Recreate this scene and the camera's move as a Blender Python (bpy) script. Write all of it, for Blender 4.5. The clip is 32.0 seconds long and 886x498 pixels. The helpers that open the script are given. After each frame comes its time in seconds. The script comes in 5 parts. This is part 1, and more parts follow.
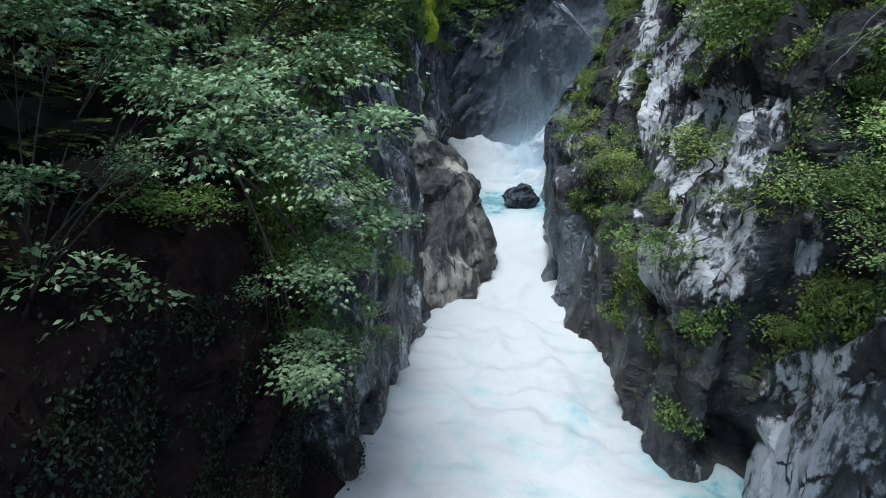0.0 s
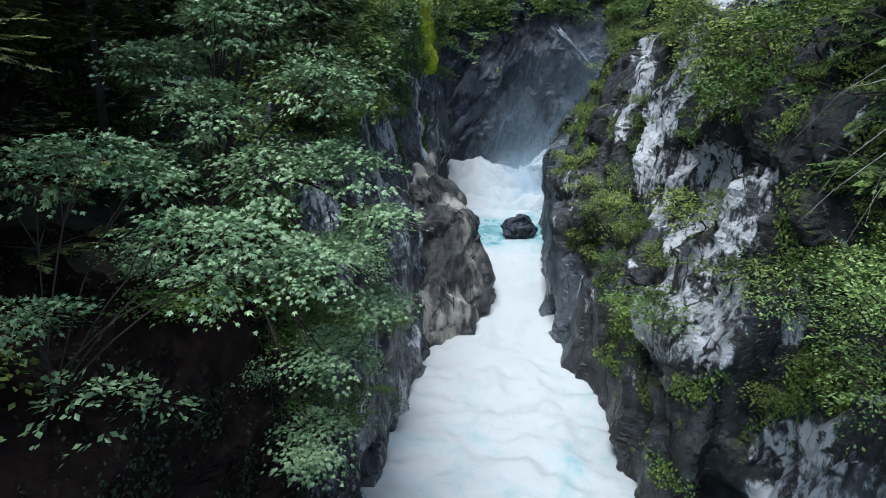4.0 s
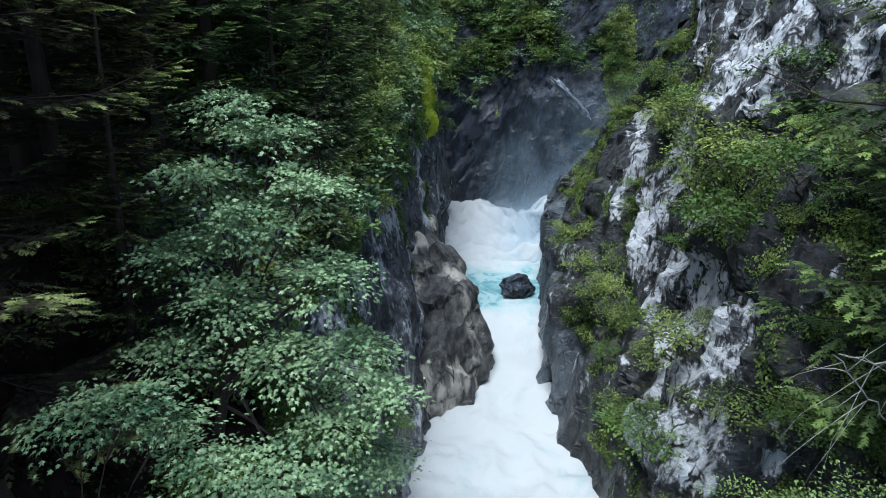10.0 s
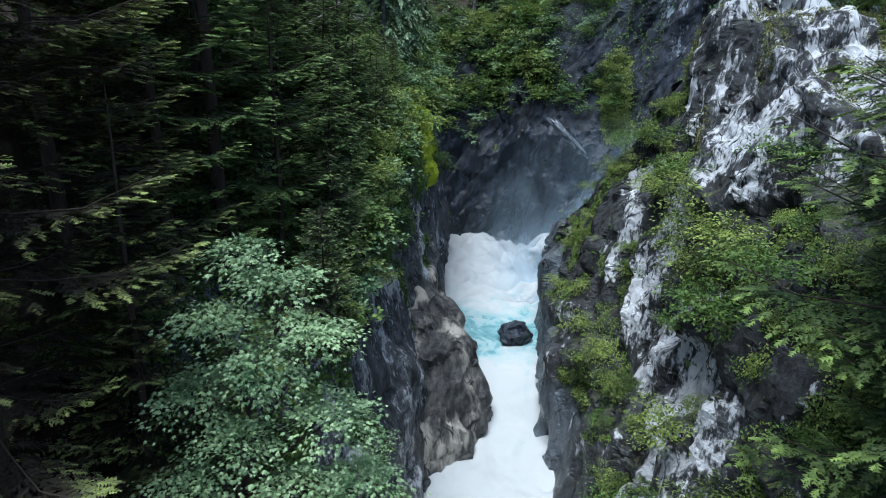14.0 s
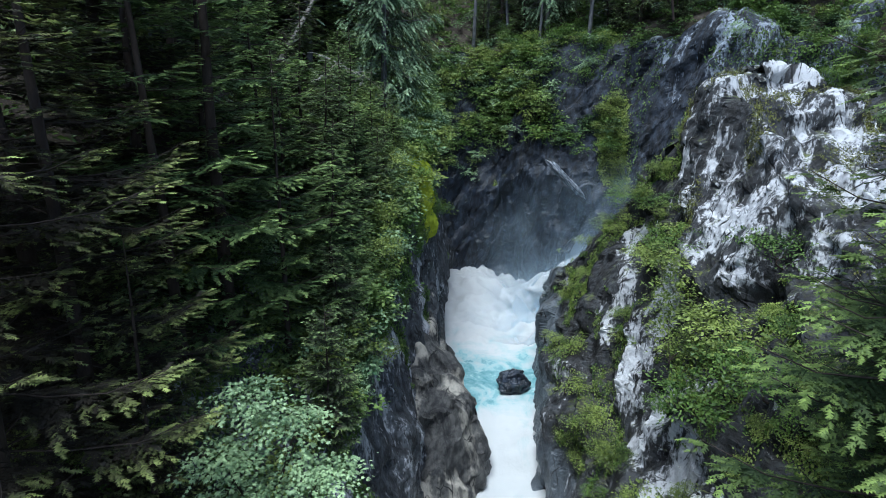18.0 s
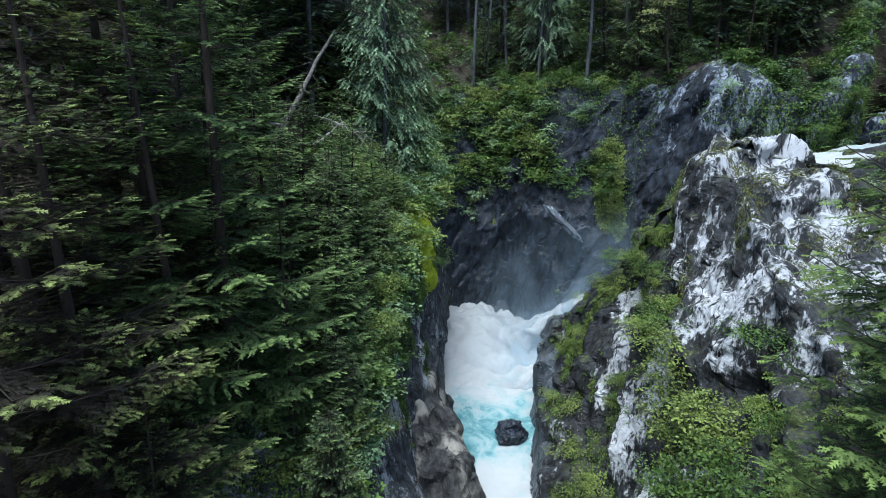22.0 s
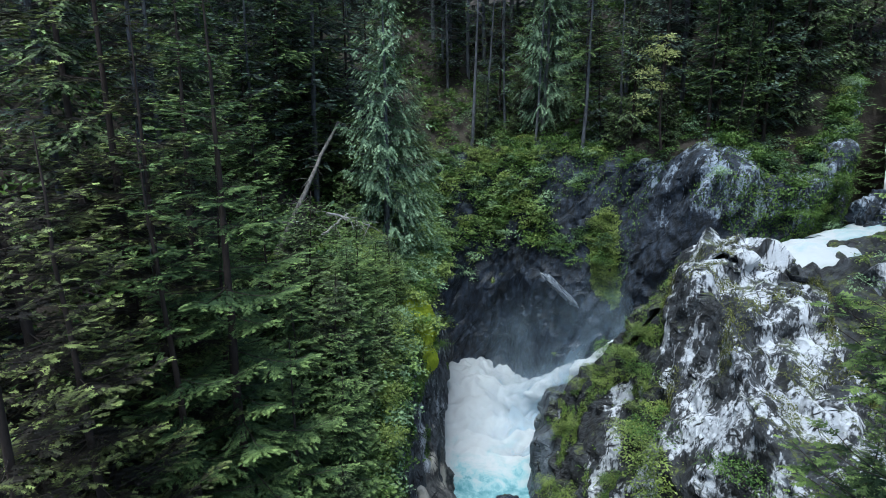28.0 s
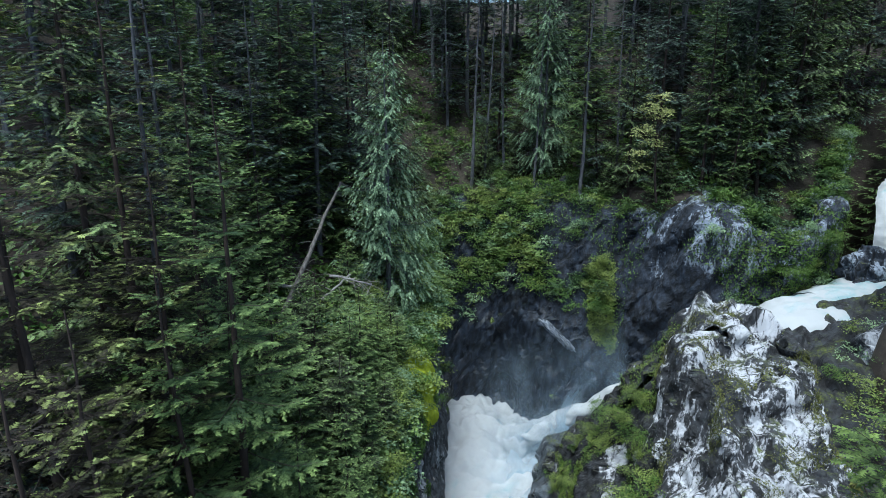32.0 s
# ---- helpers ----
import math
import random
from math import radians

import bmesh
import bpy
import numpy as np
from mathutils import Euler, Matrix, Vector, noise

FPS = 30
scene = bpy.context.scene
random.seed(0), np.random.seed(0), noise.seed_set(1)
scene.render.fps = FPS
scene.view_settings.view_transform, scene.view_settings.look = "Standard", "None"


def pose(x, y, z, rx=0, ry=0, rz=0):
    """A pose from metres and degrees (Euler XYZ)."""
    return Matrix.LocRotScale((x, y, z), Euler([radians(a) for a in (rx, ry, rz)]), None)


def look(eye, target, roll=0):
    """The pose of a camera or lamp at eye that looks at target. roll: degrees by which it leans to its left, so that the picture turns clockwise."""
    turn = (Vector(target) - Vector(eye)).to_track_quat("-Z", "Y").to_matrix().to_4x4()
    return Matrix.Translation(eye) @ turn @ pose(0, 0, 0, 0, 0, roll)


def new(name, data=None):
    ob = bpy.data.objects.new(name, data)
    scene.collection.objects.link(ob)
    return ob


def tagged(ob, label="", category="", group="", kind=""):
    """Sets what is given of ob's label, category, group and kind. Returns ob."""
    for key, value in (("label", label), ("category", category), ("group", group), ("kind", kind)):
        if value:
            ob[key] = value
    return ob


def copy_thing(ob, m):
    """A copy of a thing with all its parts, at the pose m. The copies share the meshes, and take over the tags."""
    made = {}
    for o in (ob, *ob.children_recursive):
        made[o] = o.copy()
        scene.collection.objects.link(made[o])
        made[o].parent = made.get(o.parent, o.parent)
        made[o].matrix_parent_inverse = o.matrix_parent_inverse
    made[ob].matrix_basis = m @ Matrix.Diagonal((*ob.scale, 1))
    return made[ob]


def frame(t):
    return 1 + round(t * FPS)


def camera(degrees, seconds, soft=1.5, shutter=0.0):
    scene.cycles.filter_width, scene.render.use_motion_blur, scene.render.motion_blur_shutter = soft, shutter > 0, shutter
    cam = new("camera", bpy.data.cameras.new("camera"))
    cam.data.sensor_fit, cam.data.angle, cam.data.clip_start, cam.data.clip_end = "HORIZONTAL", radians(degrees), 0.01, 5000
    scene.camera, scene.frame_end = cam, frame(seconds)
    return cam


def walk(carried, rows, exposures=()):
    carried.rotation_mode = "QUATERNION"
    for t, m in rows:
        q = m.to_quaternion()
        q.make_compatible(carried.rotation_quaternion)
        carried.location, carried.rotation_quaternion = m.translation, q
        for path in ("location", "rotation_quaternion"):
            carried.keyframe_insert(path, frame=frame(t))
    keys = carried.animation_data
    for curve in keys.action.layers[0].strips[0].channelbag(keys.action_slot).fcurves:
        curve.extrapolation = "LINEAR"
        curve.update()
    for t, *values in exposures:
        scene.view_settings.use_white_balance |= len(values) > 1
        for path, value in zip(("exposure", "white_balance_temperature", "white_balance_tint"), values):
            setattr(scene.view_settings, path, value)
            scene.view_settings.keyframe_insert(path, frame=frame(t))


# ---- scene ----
cam = camera(73.9, 32.0, soft=0.9)
METRES, EYE, TILT, LEAN, TURN = 26.0, 11.0, -14.0, 0.0, 0.0
ROWS = [
    (0.0, 0.0, 0.0, 0.0, 0.0, 0.0, 0.0),
    (0.5, 0.0003, -0.0022, 0.0081, 0.01, 0.01, 0.01),
    (1.0, 0.0006, -0.0043, 0.0159, 0.01, 0.0, 0.01),
    (1.5, 0.0008, -0.0064, 0.0242, -0.0, 0.0, 0.01),
    (2.0, 0.0012, -0.0086, 0.0326, 0.01, 0.01, 0.01),
    (2.5, 0.0015, -0.0108, 0.0408, 0.01, -0.01, 0.01),
    (3.0, 0.0016, -0.0132, 0.0501, 0.02, -0.03, 0.01),
    (3.5, 0.0018, -0.0155, 0.0589, 0.02, -0.03, 0.02),
    (5.5, 0.0017, -0.0251, 0.099, -0.0, -0.09, -0.02),
    (6.0, 0.0016, -0.0279, 0.1092, 0.01, -0.09, -0.0),
    (6.5, 0.0016, -0.0308, 0.1203, 0.02, -0.1, 0.01),
    (7.0, 0.0015, -0.0338, 0.1318, 0.02, -0.12, -0.0),
    (7.5, 0.0014, -0.0366, 0.1433, 0.02, -0.15, -0.01),
    (8.0, 0.0012, -0.0399, 0.1565, 0.02, -0.16, -0.02),
    (8.5, 0.0012, -0.0432, 0.169, 0.02, -0.17, -0.04),
    (9.0, 0.0011, -0.0466, 0.1824, 0.03, -0.19, -0.04),
    (9.5, 0.0006, -0.0499, 0.1965, -0.0, -0.21, -0.05),
    (10.0, 0.0005, -0.0534, 0.21, -0.01, -0.23, -0.06),
    (10.5, 0.0004, -0.0572, 0.2242, 0.01, -0.23, -0.04),
    (11.0, 0.0006, -0.061, 0.2378, 0.03, -0.25, -0.05),
    (11.5, 0.0004, -0.0644, 0.2514, 0.0, -0.25, -0.06),
    (12.0, 0.0, -0.0679, 0.2656, -0.03, -0.25, -0.04),
    (12.5, 0.0009, -0.0719, 0.2797, 0.0, -0.25, -0.04),
    (13.0, 0.0007, -0.0755, 0.2952, -0.04, -0.27, -0.04),
    (13.5, 0.0008, -0.079, 0.3099, -0.04, -0.27, -0.02),
    (14.0, 0.0009, -0.0826, 0.326, -0.04, -0.29, -0.02),
    (14.5, 0.0012, -0.0863, 0.3417, -0.02, -0.32, -0.01),
    (16.5, 0.0032, -0.1024, 0.4048, 0.07, -0.4, 0.08),
    (17.0, 0.0033, -0.1062, 0.4212, 0.06, -0.42, 0.07),
    (17.5, 0.0036, -0.1101, 0.4366, 0.06, -0.43, 0.08),
    (18.0, 0.0038, -0.114, 0.4538, 0.05, -0.45, 0.08),
    (18.5, 0.0039, -0.1178, 0.4695, 0.05, -0.44, 0.09),
    (19.0, 0.004, -0.1223, 0.4866, 0.05, -0.46, 0.09),
    (19.5, 0.0044, -0.1265, 0.5037, 0.05, -0.47, 0.08),
    (20.0, 0.0047, -0.1305, 0.5197, 0.06, -0.45, 0.09),
    (20.5, 0.0049, -0.1345, 0.5372, 0.06, -0.45, 0.09),
    (21.0, 0.0051, -0.1391, 0.5544, 0.06, -0.48, 0.09),
    (21.5, 0.0062, -0.1434, 0.5718, 0.11, -0.48, 0.09),
    (22.0, 0.0059, -0.1478, 0.5895, 0.08, -0.48, 0.08),
    (22.5, 0.0061, -0.1519, 0.6068, 0.09, -0.48, 0.11),
    (23.0, 0.0058, -0.1566, 0.625, 0.07, -0.54, 0.08),
    (23.5, 0.0057, -0.1608, 0.6429, 0.06, -0.55, 0.1),
    (24.0, 0.0057, -0.1657, 0.6621, 0.07, -0.58, 0.09),
    (24.5, 0.0054, -0.1705, 0.6809, 0.04, -0.59, 0.08),
    (25.0, 0.0049, -0.1745, 0.6984, 0.03, -0.61, 0.07),
    (25.5, 0.0037, -0.1793, 0.7167, -0.01, -0.63, 0.04),
    (27.5, 0.0069, -0.1997, 0.7917, 0.12, -0.67, 0.16),
    (28.0, 0.0068, -0.2048, 0.8122, 0.12, -0.68, 0.17),
    (28.5, 0.0058, -0.2094, 0.8317, 0.08, -0.71, 0.17),
    (29.0, 0.0064, -0.2141, 0.852, 0.1, -0.72, 0.17),
    (29.5, 0.0067, -0.2192, 0.8721, 0.11, -0.73, 0.18),
    (30.0, 0.0059, -0.2233, 0.8909, 0.08, -0.75, 0.17),
    (30.5, 0.0067, -0.2285, 0.9108, 0.12, -0.76, 0.17),
    (31.0, 0.0065, -0.233, 0.9297, 0.11, -0.76, 0.18),
    (31.5, 0.0065, -0.2381, 0.9502, 0.1, -0.79, 0.17),
    (32.0, 0.0064, -0.243, 0.9695, 0.09, -0.8, 0.18),
]
walk(cam, [(t, pose(0, 0, EYE, TILT, LEAN, TURN) @ pose(METRES * x, METRES * y, METRES * z, 90 + pitch, roll, yaw)) for t, x, y, z, yaw, pitch, roll in ROWS],
     exposures=[(0.0, 0.52, 5600, 5), (12.0, 0.55, 5450, 4), (21.0, 0.56, 5460, 3), (32.0, 0.4, 5440, 1)])

# ---- light: a bright overcast sky over a deep gorge ----
world = bpy.data.worlds.new("overcast_sky")
scene.world = world
world.use_nodes = True
wt = world.node_tree
sky = wt.nodes.new("ShaderNodeTexSky")
sky.sky_type, sky.sun_disc = "NISHITA", False
sky.sun_elevation, sky.sun_rotation = radians(72), radians(204)
sky.air_density, sky.dust_density = 1.0, 3.0
wt.links.new(sky.outputs[0], wt.nodes["Background"].inputs[0])
wt.nodes["Background"].inputs[1].default_value = 0.14
sun_data = bpy.data.lights.new("sun", "SUN")
sun_data.energy, sun_data.angle, sun_data.color = 3.1, radians(28), (1.0, 0.98, 0.95)
sun = new("sun", sun_data)
sun.matrix_world = look((-9, -3, 85), (2, 22, 10))


# ---- noise on arrays ----
def hash3(i, j, k, seed):
    h = (i.astype(np.int64) * 374761393 + j.astype(np.int64) * 668265263 + k.astype(np.int64) * 1274126177 + seed * 974634777) & 0xFFFFFFFF
    h = ((h ^ (h >> 13)) * 1103515245) & 0xFFFFFFFF
    h = ((h ^ (h >> 16)) * 1540483477) & 0xFFFFFFFF
    return ((h ^ (h >> 15)) & 0xFFFFFF) / float(0xFFFFFF)


def value_noise(p, seed=0):
    c = np.floor(p)
    f = p - c
    f = f * f * (3 - 2 * f)
    c = c.astype(np.int64)
    out = 0.0
    for dx in (0, 1):
        for dy in (0, 1):
            for dz in (0, 1):
                w = (f[..., 0] if dx else 1 - f[..., 0]) * (f[..., 1] if dy else 1 - f[..., 1]) * (f[..., 2] if dz else 1 - f[..., 2])
                out = out + w * hash3(c[..., 0] + dx, c[..., 1] + dy, c[..., 2] + dz, seed)
    return out * 2 - 1


def fbm(p, size, octaves=4, seed=0):
    out, amp, q = 0.0, 1.0, p / size
    for o in range(octaves):
        out = out + amp * value_noise(q, seed + o)
        amp, q = amp * 0.5, q * 2.03 + 11.7
    return out


def facets(p, size, seed=0, tilt=0.5, edge=0.14):
    """Broken planes, as of jointed rock: every cell has its own tilt and step, with a narrow worn edge between two."""
    q = p / size
    c = np.floor(q).astype(np.int64)
    first, second = np.full(q.shape[:-1], 1e9), np.full(q.shape[:-1], 1e9)
    a, b = np.zeros(q.shape[:-1]), np.zeros(q.shape[:-1])
    for dx in (-1, 0, 1):
        for dy in (-1, 0, 1):
            for dz in (-1, 0, 1):
                i, j, k = c[..., 0] + dx, c[..., 1] + dy, c[..., 2] + dz
                px, py, pz = q[..., 0] - i - hash3(i, j, k, seed), q[..., 1] - j - hash3(i, j, k, seed + 1), q[..., 2] - k - hash3(i, j, k, seed + 2)
                d = px * px + py * py + pz * pz
                val = hash3(i, j, k, seed + 3) - 0.5 + tilt * ((hash3(i, j, k, seed + 4) - 0.5) * px + (hash3(i, j, k, seed + 5) - 0.5) * py + (hash3(i, j, k, seed + 6) - 0.5) * pz) * 2
                near, next_near = d < first, (d >= first) & (d < second)
                second = np.where(near, first, np.where(next_near, d, second))
                b = np.where(near, a, np.where(next_near, val, b))
                first, a = np.where(near, d, first), np.where(near, val, a)
    t = np.clip((np.sqrt(second) - np.sqrt(first)) / edge, 0, 1)
    return a * (0.5 + 0.5 * t) + b * (0.5 - 0.5 * t)


# ---- meshes from arrays ----
def mesh_from(name, verts, faces, material, smooth=False):
    """faces: one array of quads or of triangles."""
    me = bpy.data.meshes.new(name)
    verts, faces = np.asarray(verts, np.float32), np.asarray(faces, np.int32)
    me.vertices.add(len(verts))
    me.vertices.foreach_set("co", verts.ravel())
    n, k = faces.shape
    me.loops.add(n * k)
    me.loops.foreach_set("vertex_index", faces.ravel())
    me.polygons.add(n)
    me.polygons.foreach_set("loop_start", np.arange(0, n * k, k, dtype=np.int32))
    me.polygons.foreach_set("use_smooth", np.full(n, smooth))
    me.update(calc_edges=True)
    me.validate()
    me.materials.append(material)
    return me


def part(name, me, parent, label=""):
    ob = new(name, me)
    ob.parent = parent
    return tagged(ob, label)


def grid_faces(nv, nu):
    a = np.arange(nv * nu).reshape(nv, nu)
    return np.stack([a[:-1, :-1], a[:-1, 1:], a[1:, 1:], a[1:, :-1]], -1).reshape(-1, 4)


def soften(a, passes):
    for _ in range(passes):
        a = np.concatenate([a[:1], (a[:-2] + 2 * a[1:-1] + a[2:]) / 4, a[-1:]])
    return a


def grid_normals(p):
    du, dv = np.gradient(p, axis=1), np.gradient(p, axis=0)
    n = np.cross(du, dv)
    return n / (np.linalg.norm(n, axis=-1, keepdims=True) + 1e-9)


def strew(verts, faces, places, turns, sizes):
    """Copies of one small shape at many places, as arrays for mesh_from."""
    n, k = len(places), len(verts)
    v = np.einsum("nij,kj->nki", turns, verts) * np.asarray(sizes).reshape(n, 1, 1) + np.asarray(places)[:, None, :]
    f = faces[None] + (np.arange(n) * k)[:, None, None]
    return v.reshape(-1, 3), f.reshape(-1, faces.shape[1])


def merge(pieces):
    vs, fs, off = [], [], 0
    for v, f in pieces:
        vs.append(v), fs.append(f + off)
        off += len(v)
    return np.concatenate(vs), np.concatenate(fs)


def tube(path, radii, sides=7):
    """A tapered tube of quads along a path."""
    path, radii = np.asarray(path, float), np.asarray(radii, float)
    t = np.gradient(path, axis=0)
    t /= np.linalg.norm(t, axis=1, keepdims=True) + 1e-9
    ref = np.where(np.abs(t[:, 2:3]) > 0.9, [[1.0, 0, 0]], [[0, 0, 1.0]])
    u = np.cross(t, ref)
    u /= np.linalg.norm(u, axis=1, keepdims=True) + 1e-9
    w = np.cross(t, u)
    a = np.linspace(0, 2 * np.pi, sides, endpoint=False)
    ring = np.cos(a)[None, :, None] * u[:, None] + np.sin(a)[None, :, None] * w[:, None]
    v = path[:, None] + ring * radii[:, None, None]
    n = len(path)
    idx = np.arange(n * sides).reshape(n, sides)
    nxt = np.roll(idx, -1, axis=1)
    f = np.stack([idx[:-1], nxt[:-1], nxt[1:], idx[1:]], -1).reshape(-1, 4)
    return v.reshape(-1, 3), f


# ---- materials ----
def material(name):
    m = bpy.data.materials.new(name)
    m.use_nodes = True
    return m, m.node_tree, m.node_tree.nodes["Principled BSDF"]


def node(t, kind, **values):
    n = t.nodes.new(kind)
    for key, value in values.items():
        n.inputs[key].default_value = value
    return n


def noise_fac(t, scale, detail=6.0, rough=0.6, stretch=(1, 1, 1), turn=(0, 0, 0), distort=0.0):
    geo = t.nodes.new("ShaderNodeNewGeometry")
    mp = t.nodes.new("ShaderNodeMapping")
    mp.inputs["Scale"].default_value, mp.inputs["Rotation"].default_value = stretch, turn
    t.links.new(geo.outputs["Position"], mp.inputs["Vector"])
    n = node(t, "ShaderNodeTexNoise", Scale=scale, Detail=detail, Roughness=rough, Distortion=distort)
    t.links.new(mp.outputs[0], n.inputs["Vector"])
    return n.outputs["Fac"]


def ramp(t, fac, stops):
    r = t.nodes.new("ShaderNodeValToRGB")
    els = r.color_ramp.elements
    while len(els) < len(stops):
        els.new(0.5)
    for e, (p, c) in zip(els, stops):
        e.position, e.color = p, (*c, 1) if len(c) == 3 else c
    t.links.new(fac, r.inputs[0])
    return r.outputs[0]


def span(t, fac, a, b, c=0.0, d=1.0):
    m = t.nodes.new("ShaderNodeMapRange")
    m.interpolation_type = "SMOOTHSTEP"
    for i, v in zip((1, 2, 3, 4), (a, b, c, d)):
        m.inputs[i].default_value = v
    t.links.new(fac, m.inputs[0])
    return m.outputs[0]


def mix(t, fac, a, b):
    m = t.nodes.new("ShaderNodeMix")
    m.data_type = "RGBA"
    for sock, v in ((m.inputs[0], fac), (m.inputs[6], a), (m.inputs[7], b)):
        if isinstance(v, (int, float)):
            sock.default_value = v
        elif isinstance(v, tuple):
            sock.default_value = (*v, 1)
        else:
            t.links.new(v, sock)
    return m.outputs[2]


def calc(t, op, a, b=0.0):
    m = t.nodes.new("ShaderNodeMath")
    m.operation = op
    for sock, v in zip(m.inputs, (a, b)):
        if isinstance(v, (int, float)):
            sock.default_value = v
        else:
            t.links.new(v, sock)
    return m.outputs[0]


def bump(t, bsdf, fac, strength, distance):
    b = node(t, "ShaderNodeBump", Strength=strength, Distance=distance)
    t.links.new(fac, b.inputs["Height"])
    t.links.new(b.outputs[0], bsdf.inputs["Normal"])


def cracks(t, scale, wide, turn):
    """Open joints: narrow lines between long upright blocks, broken off here and there."""
    geo = t.nodes.new("ShaderNodeNewGeometry")
    mp = t.nodes.new("ShaderNodeMapping")
    mp.inputs["Scale"].default_value, mp.inputs["Rotation"].default_value = (1, 1, 0.4), turn
    wave = node(t, "ShaderNodeTexNoise", Scale=1.1, Detail=5.0, Roughness=0.6)
    add = t.nodes.new("ShaderNodeVectorMath")
    add.operation = "MULTIPLY_ADD"
    add.inputs[1].default_value = (0.35, 0.35, 0.35)
    t.links.new(geo.outputs["Position"], wave.inputs["Vector"])
    t.links.new(wave.outputs["Color"], add.inputs[0])
    t.links.new(geo.outputs["Position"], add.inputs[2])
    t.links.new(add.outputs[0], mp.inputs["Vector"])
    vor = t.nodes.new("ShaderNodeTexVoronoi")
    vor.feature = "DISTANCE_TO_EDGE"
    vor.inputs["Scale"].default_value = scale
    t.links.new(mp.outputs[0], vor.inputs["Vector"])
    line = span(t, vor.outputs["Distance"], 0.25 * wide, wide, 1.0, 0.0)
    return calc(t, "MULTIPLY", line, span(t, noise_fac(t, 0.9, 3), 0.46, 0.6))


def rock_material(name, dark, mid, pale, pale_from, moss_from, wet_below, joint=(0.25, 0.1, 0.3), banded=False, bank_shade=False, dry=False, worn=False):
    """Jointed gneiss: dark wet ground, grey weathering, pale lichen crusts, moss on what faces up."""
    m, t, bsdf = material(name)
    grain = noise_fac(t, 2.2, 9, 0.68, (1, 1, 0.55), joint)
    broad = noise_fac(t, 0.42, 5, 0.6, (1, 1, 0.6), joint, 0.8)
    crust = noise_fac(t, 0.75, 14, 0.74, (1.0, 1.0, 0.34), joint, 0.3)
    base = mix(t, span(t, grain, 0.36, 0.68), dark, mid)
    crusted = calc(t, "ADD", calc(t, "MULTIPLY", crust, 0.62), calc(t, "MULTIPLY", broad, 0.38))
    if banded:
        # lichen grows on the dry strips and on the bare tower, in streaks that run down with the rain
        dry_face = t.nodes.new("ShaderNodeAttribute")
        dry_face.attribute_name = "bleached"
        streaks = noise_fac(t, 5.0, 9, 0.62, (1.0, 1.0, 0.11), (0.12, 0.1, 0))
        patches = noise_fac(t, 0.75, 10, 0.64, (1, 1, 0.42), (0.35, 0.3, 0.3))
        crusted = calc(t, "ADD", calc(t, "MULTIPLY", streaks, 0.3), calc(t, "MULTIPLY", patches, 0.7))
        crusted = calc(t, "SUBTRACT", crusted, calc(t, "MULTIPLY", calc(t, "SUBTRACT", 1.0, dry_face.outputs["Fac"]), 0.16))
        # below it floods have scoured the rock to bare blue-grey stone
        bare = t.nodes.new("ShaderNodeAttribute")
        bare.attribute_name = "washed"
        scour = ramp(t, noise_fac(t, 0.9, 8, 0.62, (1, 1, 0.25), (0.3, 0.5, 0)), [(0.32, (0.022, 0.026, 0.031)), (0.5, (0.085, 0.1, 0.115)), (0.68, (0.16, 0.18, 0.2))])
        base = mix(t, calc(t, "MULTIPLY", bare.outputs["Fac"], 0.9), base, scour)
    if dry:
        # lichen patches where the wall stands clear of the spray
        spot = t.nodes.new("ShaderNodeSeparateXYZ")
        t.links.new(t.nodes.new("ShaderNodeNewGeometry").outputs["Position"], spot.inputs[0])
        crusted = calc(t, "ADD", crusted, calc(t, "MULTIPLY", calc(t, "MULTIPLY", span(t, spot.outputs[0], 14.5, 17.0), span(t, spot.outputs[2], 22.0, 25.0)), 0.13))
    if worn:
        # water has polished the pale veins into long upright stripes
        crusted = calc(t, "ADD", calc(t, "MULTIPLY", noise_fac(t, 0.8, 6, 0.55, (1, 1, 0.3), (0.2, 0.25, 0)), 0.75), calc(t, "MULTIPLY", broad, 0.25))
    speck = noise_fac(t, 4.5, 8, 0.72, (1, 1, 0.6), joint)
    crusted = calc(t, "ADD", crusted, calc(t, "MULTIPLY", calc(t, "SUBTRACT", speck, 0.5), 0.12 if worn else 0.36))
    base = mix(t, span(t, crusted, pale_from, pale_from + (0.12 if worn else 0.085)), base, pale)
    for scale, wide in ((0.5, 0.03), (1.3, 0.035)):
        base = mix(t, cracks(t, scale, wide, joint), base, tuple(0.5 * c for c in dark))
    streak = noise_fac(t, 1.4, 6, 0.6, (1, 1, 0.12), (0, 0, 0))
    base = mix(t, calc(t, "MULTIPLY", span(t, streak, 0.55, 0.7), 0.55), base, dark)
    geo = t.nodes.new("ShaderNodeNewGeometry")
    sep = t.nodes.new("ShaderNodeSeparateXYZ")
    t.links.new(geo.outputs["Normal"], sep.inputs[0])
    up = calc(t, "ADD", sep.outputs[2], calc(t, "MULTIPLY", calc(t, "SUBTRACT", noise_fac(t, 0.55, 7, 0.62), 0.5), 2.6))
    mosscol = ramp(t, noise_fac(t, 5.0, 5), [(0.3, (0.035, 0.05, 0.008)), (0.7, (0.13, 0.15, 0.025))])
    base = mix(t, calc(t, "MULTIPLY", span(t, up, moss_from, moss_from + 0.5), span(t, noise_fac(t, 5.5, 6, 0.7), 0.42, 0.6)), base, mosscol)
